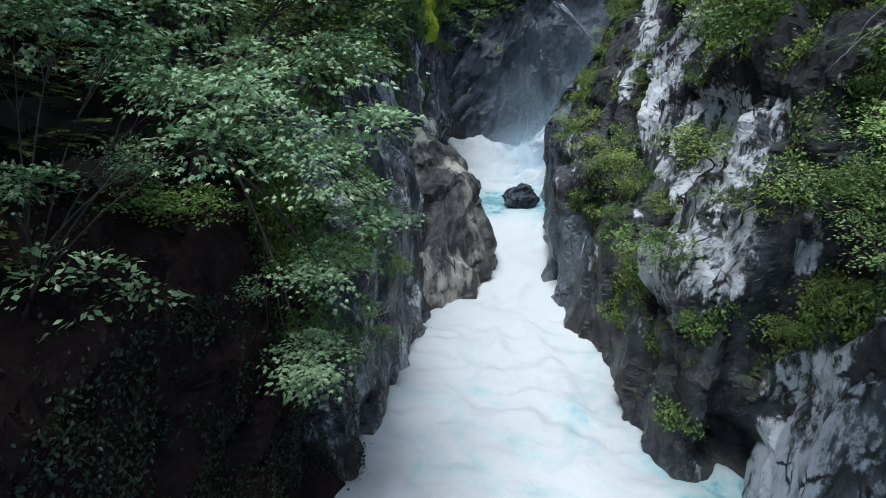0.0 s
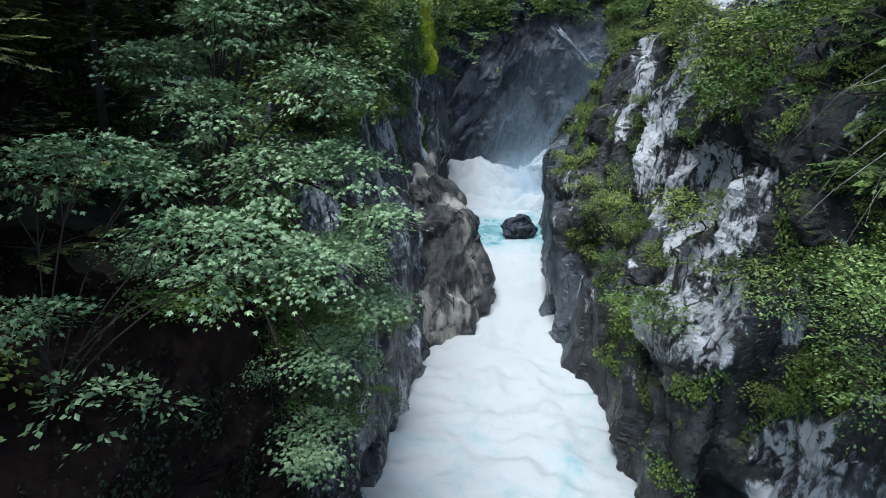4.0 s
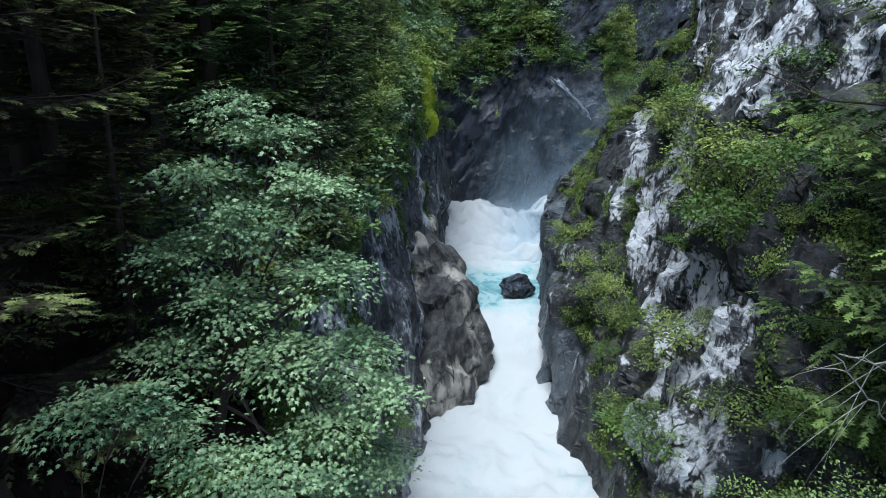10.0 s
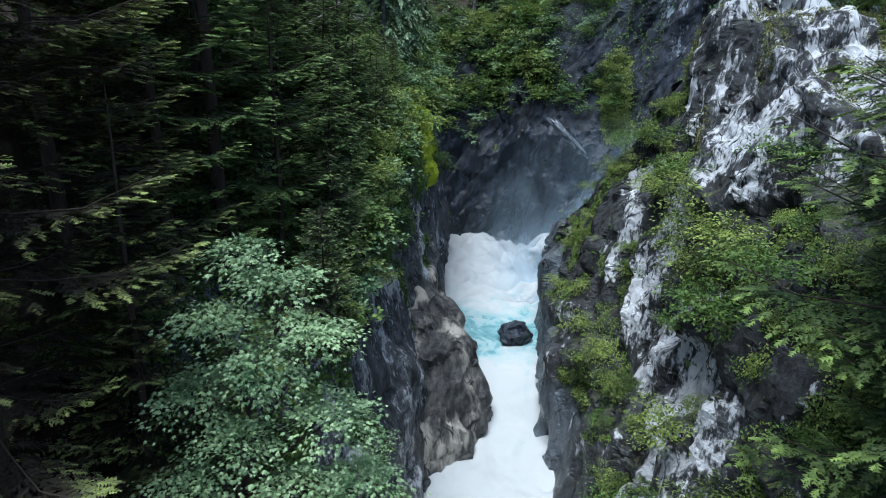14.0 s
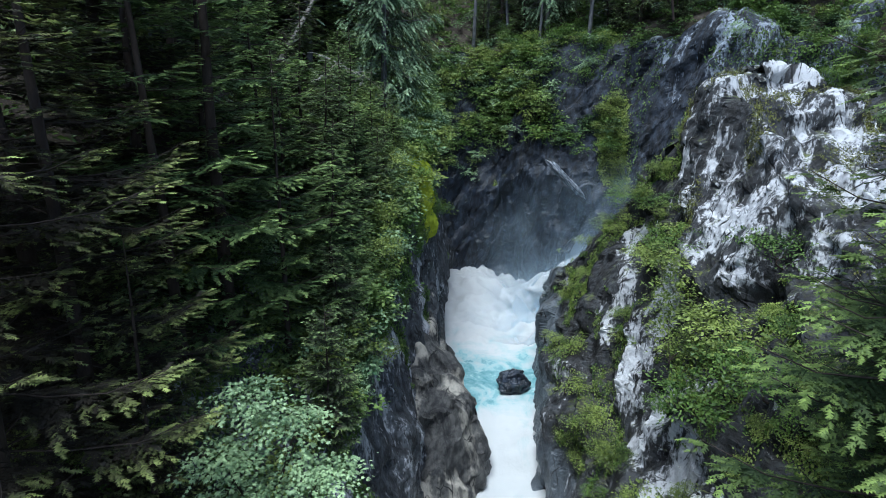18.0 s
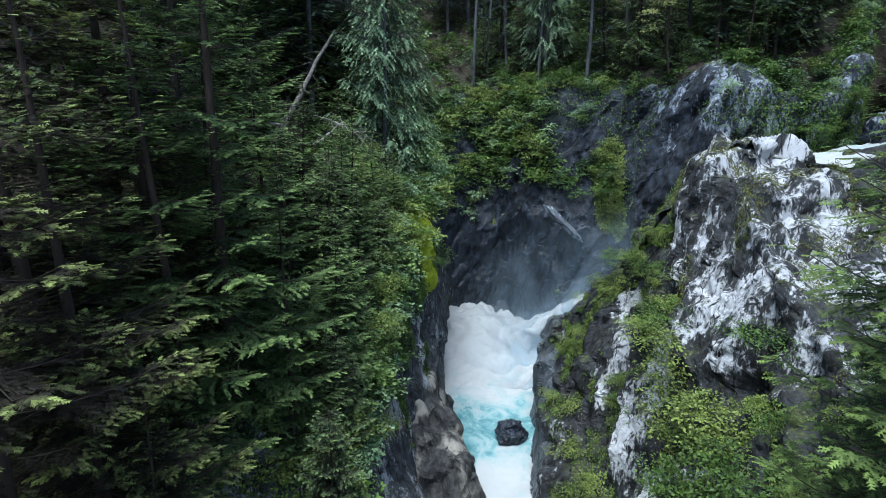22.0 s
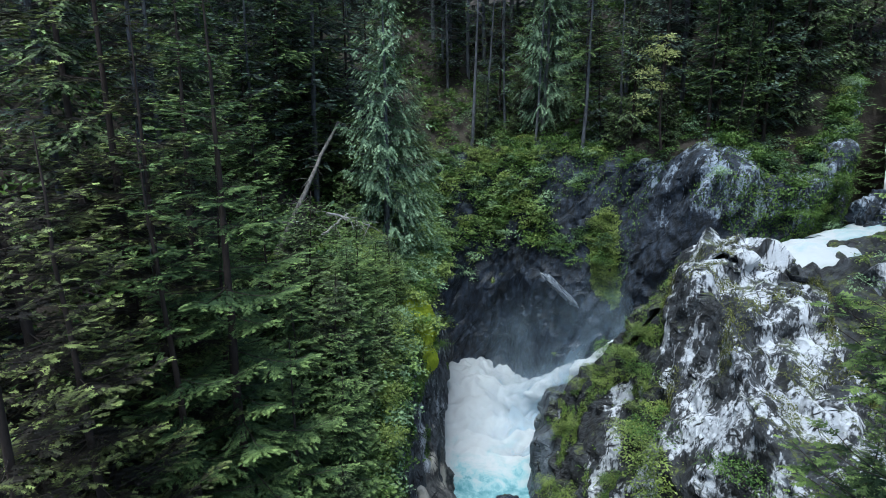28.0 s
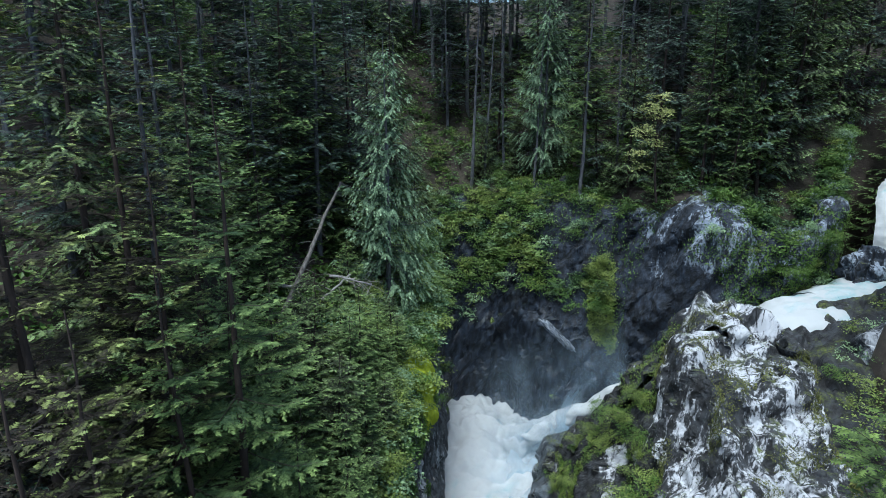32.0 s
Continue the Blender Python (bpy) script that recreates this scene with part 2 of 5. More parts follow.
    if bank_shade:
        # downstream the shade under the trees is put into a black-brown bank colour
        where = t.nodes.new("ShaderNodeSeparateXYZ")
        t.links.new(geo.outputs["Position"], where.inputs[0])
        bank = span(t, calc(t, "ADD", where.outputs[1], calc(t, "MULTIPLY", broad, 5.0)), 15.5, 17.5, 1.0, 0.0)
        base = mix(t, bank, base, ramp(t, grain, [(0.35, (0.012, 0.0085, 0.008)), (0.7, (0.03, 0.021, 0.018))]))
    t.links.new(base, bsdf.inputs["Base Color"])
    pos = t.nodes.new("ShaderNodeSeparateXYZ")
    t.links.new(geo.outputs["Position"], pos.inputs[0])
    wet = span(t, calc(t, "ADD", pos.outputs[2], calc(t, "MULTIPLY", broad, 4.0)), wet_below, wet_below + 3.5, 0.28, 0.8)
    t.links.new(wet, bsdf.inputs["Roughness"])
    bsdf.inputs["Specular IOR Level"].default_value = 0.45
    if bank_shade:
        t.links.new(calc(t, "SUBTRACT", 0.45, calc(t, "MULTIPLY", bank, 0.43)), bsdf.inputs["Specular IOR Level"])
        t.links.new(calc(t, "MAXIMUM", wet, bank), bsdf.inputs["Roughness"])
    bump(t, bsdf, calc(t, "ADD", grain, calc(t, "MULTIPLY", crust, 0.6)), 0.9, 0.18)
    return m


ROCK_RIGHT = rock_material("pale_gneiss", (0.011, 0.0105, 0.010), (0.05, 0.053, 0.058), (0.52, 0.525, 0.54), 0.462, 0.72, 9.0, banded=True)
ROCK_LEFT = rock_material("dark_wet_gneiss", (0.014, 0.015, 0.017), (0.09, 0.098, 0.108), (0.4, 0.41, 0.43), 0.515, 0.95, 7.0, bank_shade=True)
ROCK_BACK = rock_material("blue_grey_slate", (0.006, 0.007, 0.009), (0.04, 0.051, 0.073), (0.32, 0.36, 0.42), 0.615, 0.85, 18.0, dry=True)
ROCK_QUARTZ = rock_material("veined_quartz", (0.05, 0.058, 0.07), (0.17, 0.19, 0.22), (0.4, 0.43, 0.47), 0.48, 1.2, 30.0)
ROCK_SLAB = rock_material("bleached_slab", (0.02, 0.022, 0.026), (0.09, 0.095, 0.105), (0.42, 0.44, 0.48), 0.44, 0.95, 2.5)
ROCK_TAN = rock_material("tan_waterworn_gneiss", (0.018, 0.018, 0.019), (0.10, 0.098, 0.092), (0.36, 0.335, 0.285), 0.5, 1.2, 4.5, worn=True)


def foliage_material(name, deep, bright, gloss=0.45, through_light=0.25, tip_shade=0.0):
    m, t, bsdf = material(name)
    geo = t.nodes.new("ShaderNodeNewGeometry")
    info = t.nodes.new("ShaderNodeObjectInfo")
    patch = noise_fac(t, 0.7, 4, 0.6)
    f = calc(t, "ADD", calc(t, "MULTIPLY", geo.outputs["Random Per Island"], 0.4), calc(t, "ADD", calc(t, "MULTIPLY", span(t, patch, 0.3, 0.7), 0.5), calc(t, "MULTIPLY", info.outputs["Random"], 0.2)))
    if tip_shade:
        # new growth is brighter; inner twigs have the crown's own shade in their colour
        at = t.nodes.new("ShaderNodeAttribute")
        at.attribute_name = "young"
        f = calc(t, "ADD", calc(t, "MULTIPLY", f, 1 - tip_shade), calc(t, "MULTIPLY", calc(t, "POWER", at.outputs["Fac"], 2.1), tip_shade))
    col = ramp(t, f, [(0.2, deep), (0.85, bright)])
    t.links.new(col, bsdf.inputs["Base Color"])
    bsdf.inputs["Roughness"].default_value = gloss
    bsdf.inputs["Specular IOR Level"].default_value = 0.3
    tr = t.nodes.new("ShaderNodeBsdfTranslucent")
    t.links.new(col, tr.inputs[0])
    ms = t.nodes.new("ShaderNodeMixShader")
    ms.inputs[0].default_value = through_light
    t.links.new(bsdf.outputs[0], ms.inputs[1])
    t.links.new(tr.outputs[0], ms.inputs[2])
    t.links.new(ms.outputs[0], t.nodes["Material Output"].inputs[0])
    return m


MAPLE = foliage_material("maple_leaves", (0.045, 0.10, 0.045), (0.33, 0.45, 0.23), 0.33, 0.15)
SHRUB = foliage_material("shrub_leaves", (0.03, 0.055, 0.013), (0.29, 0.36, 0.088), 0.45, 0.3)
IVY = foliage_material("creeper_leaves", (0.025, 0.06, 0.014), (0.14, 0.22, 0.045))
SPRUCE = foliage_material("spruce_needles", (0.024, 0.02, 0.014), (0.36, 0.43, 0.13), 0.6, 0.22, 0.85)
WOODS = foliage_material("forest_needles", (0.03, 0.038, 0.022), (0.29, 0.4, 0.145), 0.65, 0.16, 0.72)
# both colours bluer than in WOODS
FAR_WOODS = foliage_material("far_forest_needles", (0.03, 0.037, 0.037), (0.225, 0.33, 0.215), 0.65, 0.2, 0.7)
BIRCH = foliage_material("birch_leaves", (0.25, 0.28, 0.09), (0.6, 0.62, 0.27), 0.5, 0.4)
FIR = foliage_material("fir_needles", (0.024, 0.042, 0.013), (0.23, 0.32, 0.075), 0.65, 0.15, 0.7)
# ivy coloured near black: the west bank's shade is put into the leaves
SHADE_IVY = foliage_material("shade_dark_ivy", (0.005, 0.011, 0.005), (0.025, 0.042, 0.014), 0.5, 0.1)
TOWER_MOSS = foliage_material("olive_moss", (0.022, 0.026, 0.009), (0.17, 0.18, 0.045), 0.8, 0.05)
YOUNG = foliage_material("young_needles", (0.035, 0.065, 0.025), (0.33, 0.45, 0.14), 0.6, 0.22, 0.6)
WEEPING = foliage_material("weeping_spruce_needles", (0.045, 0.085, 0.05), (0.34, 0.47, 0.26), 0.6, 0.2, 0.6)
FRESH = foliage_material("fresh_leaves", (0.045, 0.09, 0.025), (0.30, 0.41, 0.12), 0.4, 0.25)
FERN = foliage_material("fern_leaves", (0.02, 0.045, 0.02), (0.12, 0.19, 0.075), 0.5, 0.2)


def bark_material(name, a, b):
    m, t, bsdf = material(name)
    f = noise_fac(t, 6.0, 8, 0.7, (1, 1, 0.25))
    t.links.new(ramp(t, f, [(0.35, a), (0.65, b)]), bsdf.inputs["Base Color"])
    bsdf.inputs["Roughness"].default_value = 0.85
    bump(t, bsdf, f, 0.6, 0.03)
    return m


BARK = bark_material("spruce_bark", (0.02, 0.013, 0.010), (0.055, 0.037, 0.029))
PALE_BARK = bark_material("grey_bark", (0.035, 0.035, 0.038), (0.15, 0.152, 0.165))
GREY_WOOD = bark_material("weathered_grey_wood", (0.05, 0.043, 0.038), (0.2, 0.185, 0.165))
DEADWOOD = bark_material("bleached_deadwood", (0.16, 0.145, 0.13), (0.42, 0.40, 0.37))


def soil_material():
    m, t, bsdf = material("forest_floor")
    f = noise_fac(t, 1.3, 8, 0.7)
    g = noise_fac(t, 0.25, 4, 0.6)
    a = ramp(t, f, [(0.3, (0.022, 0.016, 0.013)), (0.55, (0.045, 0.034, 0.026)), (0.75, (0.034, 0.042, 0.018))])
    t.links.new(mix(t, span(t, g, 0.45, 0.6), a, (0.035, 0.03, 0.018)), bsdf.inputs["Base Color"])
    bsdf.inputs["Roughness"].default_value = 0.95
    bump(t, bsdf, f, 0.8, 0.2)
    return m


SOIL = soil_material()


def water_material():
    m, t, bsdf = material("glacial_white_water")
    at = t.nodes.new("ShaderNodeAttribute")
    at.attribute_name = "foam"
    swirl = noise_fac(t, 0.5, 8, 0.6, (1, 1, 1), (0, 0, 0), 0.7)
    fine = noise_fac(t, 3.2, 6, 0.65, (1, 0.6, 1), (0, 0, 0), 0.6)
    f = calc(t, "ADD", at.outputs["Fac"], calc(t, "ADD", calc(t, "MULTIPLY", calc(t, "SUBTRACT", swirl, 0.5), 1.9), calc(t, "MULTIPLY", calc(t, "SUBTRACT", fine, 0.5), 0.5)))
    col = ramp(t, f, [(0.0, (0.09, 0.22, 0.24)), (0.28, (0.22, 0.37, 0.385)), (0.5, (0.37, 0.43, 0.43)), (0.75, (0.445, 0.455, 0.45))])
    t.links.new(col, bsdf.inputs["Base Color"])
    t.links.new(span(t, f, 0.2, 0.6, 0.2, 0.9), bsdf.inputs["Roughness"])
    bsdf.inputs["Specular IOR Level"].default_value = 0.25
    bump(t, bsdf, calc(t, "ADD", swirl, calc(t, "MULTIPLY", fine, 0.25)), 0.4, 0.25)
    return m


WATER = water_material()


# ---- gorge walls ----
STRIPS = [  # pale dry strips down the east cliff: y, z, y, z, half width
    (31.6, 16.2, 28.5, 14.0, 0.35), (28.5, 14.0, 27.7, 11.4, 0.35), (25.3, 15.2, 25.1, 12.0, 0.95), (25.1, 12.0, 24.0, 10.2, 1.0), (24.0, 10.2, 21.5, 9.4, 1.0), (21.5, 9.7, 17.5, 10.6, 0.8),
    (19.5, 13.0, 22.0, 10.7, 0.4), (19.2, 8.5, 16.8, 7.4, 1.0), (15.9, 10.4, 14.4, 7.2, 0.7), (15.9, 8.2, 14.8, 6.7, 0.5), (17.9, 6.8, 16.3, 6.1, 0.5),
    (13.0, 1.6, 11.8, 5.0, 0.3), (12.8, 4.4, 10.8, 6.4, 0.5), (15.2, 6.0, 14.2, 7.4, 0.5)]


def smooth_step(v, a, b):
    t = np.clip((v - a) / (b - a), 0, 1)
    return t * t * (3 - 2 * t)


def washed_spur(p):
    """1 on the low inner spur of the east cliff, which spray and flood have worn smooth."""
    edge = np.interp(p[..., 1], [14, 18, 22, 27, 30, 34, 40], [2.4, 2.6, 3.4, 6.0, 8.6, 10.6, 12.5]) + 0.9 * fbm(p, 1.6, 3, 201)
    return smooth_step(edge - p[..., 2], -0.4, 0.5) * smooth_step(p[..., 0], 20, 14)


def tower_share(p):
    """1 on the bare rock tower that stands up out of the overgrown east cliff."""
    y, z = p[..., 1] + 0.8 * fbm(p, 2.2, 3, 202), p[..., 2] + 0.8 * fbm(p, 2.2, 3, 203)
    foot = np.interp(y, [16, 19, 21, 24, 27, 29, 31, 33, 36], [17.2, 16.2, 16.0, 16.6, 17.6, 18.8, 20.6, 21.8, 22.5])
    return smooth_step(z, foot, foot + 0.7) * smooth_step(y, 15.5, 18.5)


def pale_share(p):
    """How far lichen has bleached the east cliff, 0 to 1."""
    y, z = p[..., 1] + 0.35 * fbm(p, 1.1, 3, 204), p[..., 2] + 0.35 * fbm(p, 1.1, 3, 205)
    out = np.zeros(y.shape)
    for y0, z0, y1, z1, wide in STRIPS:
        ey, ez = y1 - y0, z1 - z0
        f = np.clip(((y - y0) * ey + (z - z0) * ez) / (ey * ey + ez * ez), 0, 1)
        d = np.hypot(y - y0 - f * ey, z - z0 - f * ez)
        out = np.maximum(out, smooth_step(d, wide * 1.9, wide * 0.7))
    return np.clip(np.maximum(out, tower_share(p) * (0.66 + 0.48 * fbm(p, 1.8, 3, 206) + 0.25 * smooth_step(p[..., 2], 22.6, 24.2))) + 0.2, 0, 1)


def wall_sheet(name, label, rows, profile, mat, step=0.15, inland=4.0, rise=0.0, big=0.5, small=0.16, seed=1, joint=(0.9, 0.5, 1.0), dents=(), dip=0.0, flutes=0.0, calm=None):
    """A cliff swept along a foot line. rows: x, y of the foot, heading of its lean (degrees), foot height, brink height, lean factor.
    profile: (height over the foot, metres that the face has leaned back). Past the brink the rock runs inland. dip: lean of its beds, in degrees; flutes: depth of the grooves that run down it; calm: where it is worn smooth."""
    r = np.array(rows, float)
    s = np.concatenate([[0], np.cumsum(np.hypot(np.diff(r[:, 0]), np.diff(r[:, 1])))])
    nu = int(s[-1] / step)
    u = np.linspace(0, s[-1], nu)
    k = max(2, int(0.8 / step))
    x, y, ang, z0, z1, lean = [soften(np.interp(u, s, r[:, i]), k * (5 if i == 2 else 2)) for i in range(6)]
    tall = float(np.max(z1 - z0))
    nf, ni = int(tall * 1.15 / step), int(inland / step)
    h = np.concatenate([np.linspace(0, 1, nf), np.ones(ni)])[:, None]
    d = np.concatenate([np.zeros(nf), np.linspace(0, inland, ni + 1)[1:]])[:, None]
    hz = h * (z1 - z0)[None]
    pr = np.array(profile, float)
    back = np.interp(hz, pr[:, 0], pr[:, 1]) * lean[None] + d
    back = soften(back, k * 3)
    hz = soften(hz, k * 2)
    p = np.stack([x + back * np.cos(np.radians(ang)), y + back * np.sin(np.radians(ang)), z0 + hz + d * rise], -1)
    n = grid_normals(p)
    mid = n.reshape(-1, 3).mean(0)
    heading = np.array([np.cos(np.radians(ang)).mean(), np.sin(np.radians(ang)).mean(), 0])
    flip = np.dot(mid, heading - np.array([0, 0, 0.6])) > 0
    if flip:
        n = -n
    shake = np.random.default_rng(seed)
    p = p + (0.42 * step * shake.uniform(-1, 1, p.shape[:2]))[..., None] * np.gradient(p, axis=1) / step + (0.42 * step * shake.uniform(-1, 1, p.shape[:2]))[..., None] * np.gradient(p, axis=0) / step
    c, w = math.cos(radians(dip)), math.sin(radians(dip))
    q = np.stack([c * p[..., 0] + w * p[..., 2], p[..., 1], c * p[..., 2] - w * p[..., 0]], -1) * np.array(joint)
    q = q + 0.35 * np.stack([fbm(p, 3.0, 3, seed + 50), fbm(p, 3.0, 3, seed + 60), fbm(p, 3.0, 3, seed + 70)], -1)
    disp = big * 1.1 * facets(q, 2.6, seed, 0.9) + small * 1.6 * facets(q, 0.8, seed + 20, 1.0, 0.28) + 0.25 * big * fbm(p, 5.0, 4, seed + 30) + 0.3 * small * fbm(p, 0.45, 3, seed + 40)
    if flutes:
        g = p * np.array([1.0, 1.0, 0.16])
        disp = disp - flutes * np.clip(0.55 - np.abs(fbm(g, 0.7, 3, seed + 80)), 0, 1) * np.clip(0.5 + fbm(p, 2.5, 2, seed + 90), 0.1, 1)
    if calm:
        disp = disp * (1 - 0.4 * calm(p))
    for cx, cy, cz, r, depth in dents:
        disp = disp - depth * np.exp(-(((p - np.array([cx, cy, cz])) / r) ** 2).sum(-1) ** 2)
    p = p + n * disp[..., None]
    f = grid_faces(*p.shape[:2])
    if flip:
        f = f[:, ::-1]
    ob = tagged(new(name, mesh_from(name, p.reshape(-1, 3), f, mat)), label, "cliff", kind="structure")
    return p, n, ob


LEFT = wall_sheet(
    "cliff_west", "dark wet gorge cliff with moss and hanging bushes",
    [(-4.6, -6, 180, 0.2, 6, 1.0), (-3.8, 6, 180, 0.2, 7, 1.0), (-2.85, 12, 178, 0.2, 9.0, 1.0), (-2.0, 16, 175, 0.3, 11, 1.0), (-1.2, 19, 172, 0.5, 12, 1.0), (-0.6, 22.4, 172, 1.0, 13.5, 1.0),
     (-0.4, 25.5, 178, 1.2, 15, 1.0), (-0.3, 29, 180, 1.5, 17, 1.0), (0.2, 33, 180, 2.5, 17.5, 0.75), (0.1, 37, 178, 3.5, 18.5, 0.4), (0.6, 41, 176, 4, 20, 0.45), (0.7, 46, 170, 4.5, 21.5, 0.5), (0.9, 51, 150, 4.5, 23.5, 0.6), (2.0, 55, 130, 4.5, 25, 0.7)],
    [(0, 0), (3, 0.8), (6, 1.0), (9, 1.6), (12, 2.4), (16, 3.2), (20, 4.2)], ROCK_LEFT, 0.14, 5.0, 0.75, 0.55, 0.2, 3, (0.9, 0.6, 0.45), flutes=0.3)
BACK = wall_sheet(
    "cliff_north", "dark blue-grey slate cliff, dripping wet, with creepers",
    [(0.0, 52, 110, 4.5, 24, 0.7), (3.0, 53.6, 95, 4.5, 25.5, 0.7), (5.6, 53.3, 92, 4.5, 26, 0.9), (8.0, 49.5, 85, 4.5, 26.5, 1.0), (10.3, 46.6, 78, 4.5, 27, 1.1), (13.6, 45.0, 85, 5, 27, 1.1), (16.5, 43.3, 75, 8, 27.5, 0.8),
     (19, 41.5, 80, 14, 28.2, 0.6), (22.5, 41.0, 90, 19, 27, 0.6), (25.5, 40.5, 80, 21, 26, 0.6), (28.5, 41.5, 70, 22, 29, 0.6), (31, 46, 60, 24, 31, 0.7), (36, 52, 60, 27, 34, 0.7)],
    [(0, 0), (6, 0.5), (11, 1.4), (14, 2.2), (18, 3.8), (23, 5.0)], ROCK_BACK, 0.16, 4.0, 0.5, 0.85, 0.2, 11, (0.85, 0.55, 0.26), dip=-32.0)
RIGHT = wall_sheet(
    "cliff_east", "pale lichen-crusted gneiss cliff and rock tower with ledges of moss and shrubs",
    [(13, -4, 10, 0.2, 9, 0.8), (12.2, 4, 8, 0.2, 11, 0.8), (9.8, 8, 5, 0.2, 13, 0.8), (8.5, 11, 2, 0.2, 14.6, 0.8), (8.1, 13.3, 0, 0.2, 15.6, 0.8), (6.2, 13.8, 0, 0.2, 16.4, 1.0), (5.6, 15.0, 0, 0.2, 17, 1.0), (5.8, 18, 0, 0.3, 18.5, 1.05), (5.9, 20.3, 2, 0.5, 19.5, 1.0), (5.4, 22.7, 4, 0.7, 20.5, 1.05), (5.3, 25, 5, 0.9, 23, 1.08),
     (4.5, 27.6, 8, 1.2, 23.8, 1.15), (4.9, 30.2, 5, 1.8, 23.6, 1.15), (5.5, 33, -5, 2.5, 17.5, 1.0), (6.1, 36.5, -25, 3.5, 14, 0.9), (7.0, 40, -45, 4, 11.5, 0.6), (8.6, 41.6, -85, 4.5, 11.3, 0.3), (11, 40.6, -120, 6, 13, 0.3), (14, 38.0, -115, 12, 19, 0.3), (17, 35.6, -110, 17, 24.3, 0.3), (19.5, 32.2, -140, 20, 24.4, 0.3), (19.5, 28, -180, 20, 23.5, 0.4), (18.5, 24, -200, 18.5, 21, 0.4), (18, 20, -190, 17, 19, 0.4)],
    [(0, 0), (3, 0.4), (6.3, 0.7), (8.5, 2.6), (12, 3.4), (14.5, 5.2), (16.5, 6.1), (19.5, 7.2), (24, 7.7)], ROCK_RIGHT, 0.12, 5.0, -0.03, 0.78, 0.28, 23, (1.0, 0.75, 0.42), [(4.9, 27.0, 2.9, 0.75, 1.3), (7.4, 13.6, 2.0, 0.8, 1.2), (5.3, 32.0, 5.0, 0.8, 0.7), (11.6, 20.6, 15.6, 0.9, 0.9)], flutes=0.32, calm=washed_spur)
RIGHT[2].data.attributes.new("washed", "FLOAT", "POINT").data.foreach_set("value", (washed_spur(RIGHT[0]) * smooth_step(RIGHT[0][..., 1], 22.5, 27)).ravel().astype(np.float32))
RIGHT[2].data.attributes.new("bleached", "FLOAT", "POINT").data.foreach_set("value", pale_share(RIGHT[0]).ravel().astype(np.float32))
wall_sheet(
    "rock_spur", "grey and tan waterworn rock spur beside the narrows",
    [(-1.2, 24.3, 130, 0.8, 4.2, 1), (0.3, 25.6, 140, 0.8, 5.0, 1), (1.5, 27.0, 150, 0.9, 6.4, 1), (2.5, 28.6, 172, 1.0, 7.2, 1), (2.15, 30.5, 188, 1.5, 7.6, 1), (1.3, 32.8, 190, 2.5, 9.0, 1), (0.8, 35.5, 185, 3.5, 11, 0.9), (0.6, 38, 180, 4.0, 12, 0.6)],
    [(0, 0), (2, 0.1), (3.5, 0.35), (5, 0.9), (7, 1.5)], ROCK_TAN, 0.1, 3.0, 0.5, 0.75, 0.2, 37, (0.9, 0.8, 0.5), dip=20.0)


# ---- ground: one sheet round and under the gorge, out to the horizon ----
RIM = np.array([(-6.8, -8, 6), (-6.0, 6, 7), (-5.2, 12, 9), (-4.6, 16, 11), (-4.4, 22, 13.5), (-4.4, 29, 17), (-2.8, 37, 18.5), (-2.2, 46, 21.5), (-2.5, 53, 24.0), (1, 58.5, 26), (6, 58.5, 27), (9.5, 55.5, 27.3), (13.5, 51.5, 27.3), (17, 47, 28), (19.5, 44, 28.4), (23, 43.5, 27.5), (27, 43, 26.5),
                (31, 47, 31), (38, 55, 34), (46, 50, 33), (38, 40, 27), (30, 35, 24), (24, 31, 24), (21, 24, 20), (19, 18, 17.5), (17.5, 9, 13), (17, -8, 10)], float)


def rim_lookup(x, y):
    """Distance outside (plus) or inside (minus) the gorge's rim and the height of the nearest brink."""
    best, high = np.full(x.shape, 1e9), np.zeros(x.shape)
    inside = np.zeros(x.shape, bool)
    m = len(RIM)
    for i in range(m):
        a, b = RIM[i], RIM[(i + 1) % m]
        ex, ey = b[0] - a[0], b[1] - a[1]
        if i < m - 1:
            f = np.clip(((x - a[0]) * ex + (y - a[1]) * ey) / (ex * ex + ey * ey), 0, 1)
            d = np.hypot(x - a[0] - f * ex, y - a[1] - f * ey)
            near = d < best
            best, high = np.where(near, d, best), np.where(near, a[2] + f * (b[2] - a[2]), high)
        cross = ((a[1] > y) != (b[1] > y)) & (x < (b[0] - a[0]) * (y - a[1]) / (b[1] - a[1] + 1e-12) + a[0])
        inside ^= cross
    return np.where(inside, -best, best), high


def ground_z(x, y):
    x, y = np.asarray(x, float), np.asarray(y, float)
    d, high = rim_lookup(x, y)
    p = np.stack([x, y, np.zeros_like(x)], -1)
    steep = np.where(x < 3, 0.8, 0.62) * np.clip((y + 12) / 20, 0.12, 1)
    out = high + steep * np.minimum(d, 26) + 0.35 * steep * np.clip(d - 26, 0, 80) + 0.5 * fbm(p, 6.0, 3, 5) * np.clip(d / 3, 0, 1)
    inner = high - 14.0 * (0.4 - d)
    return np.where(d > 0.4, out, np.maximum(inner, -1.5))


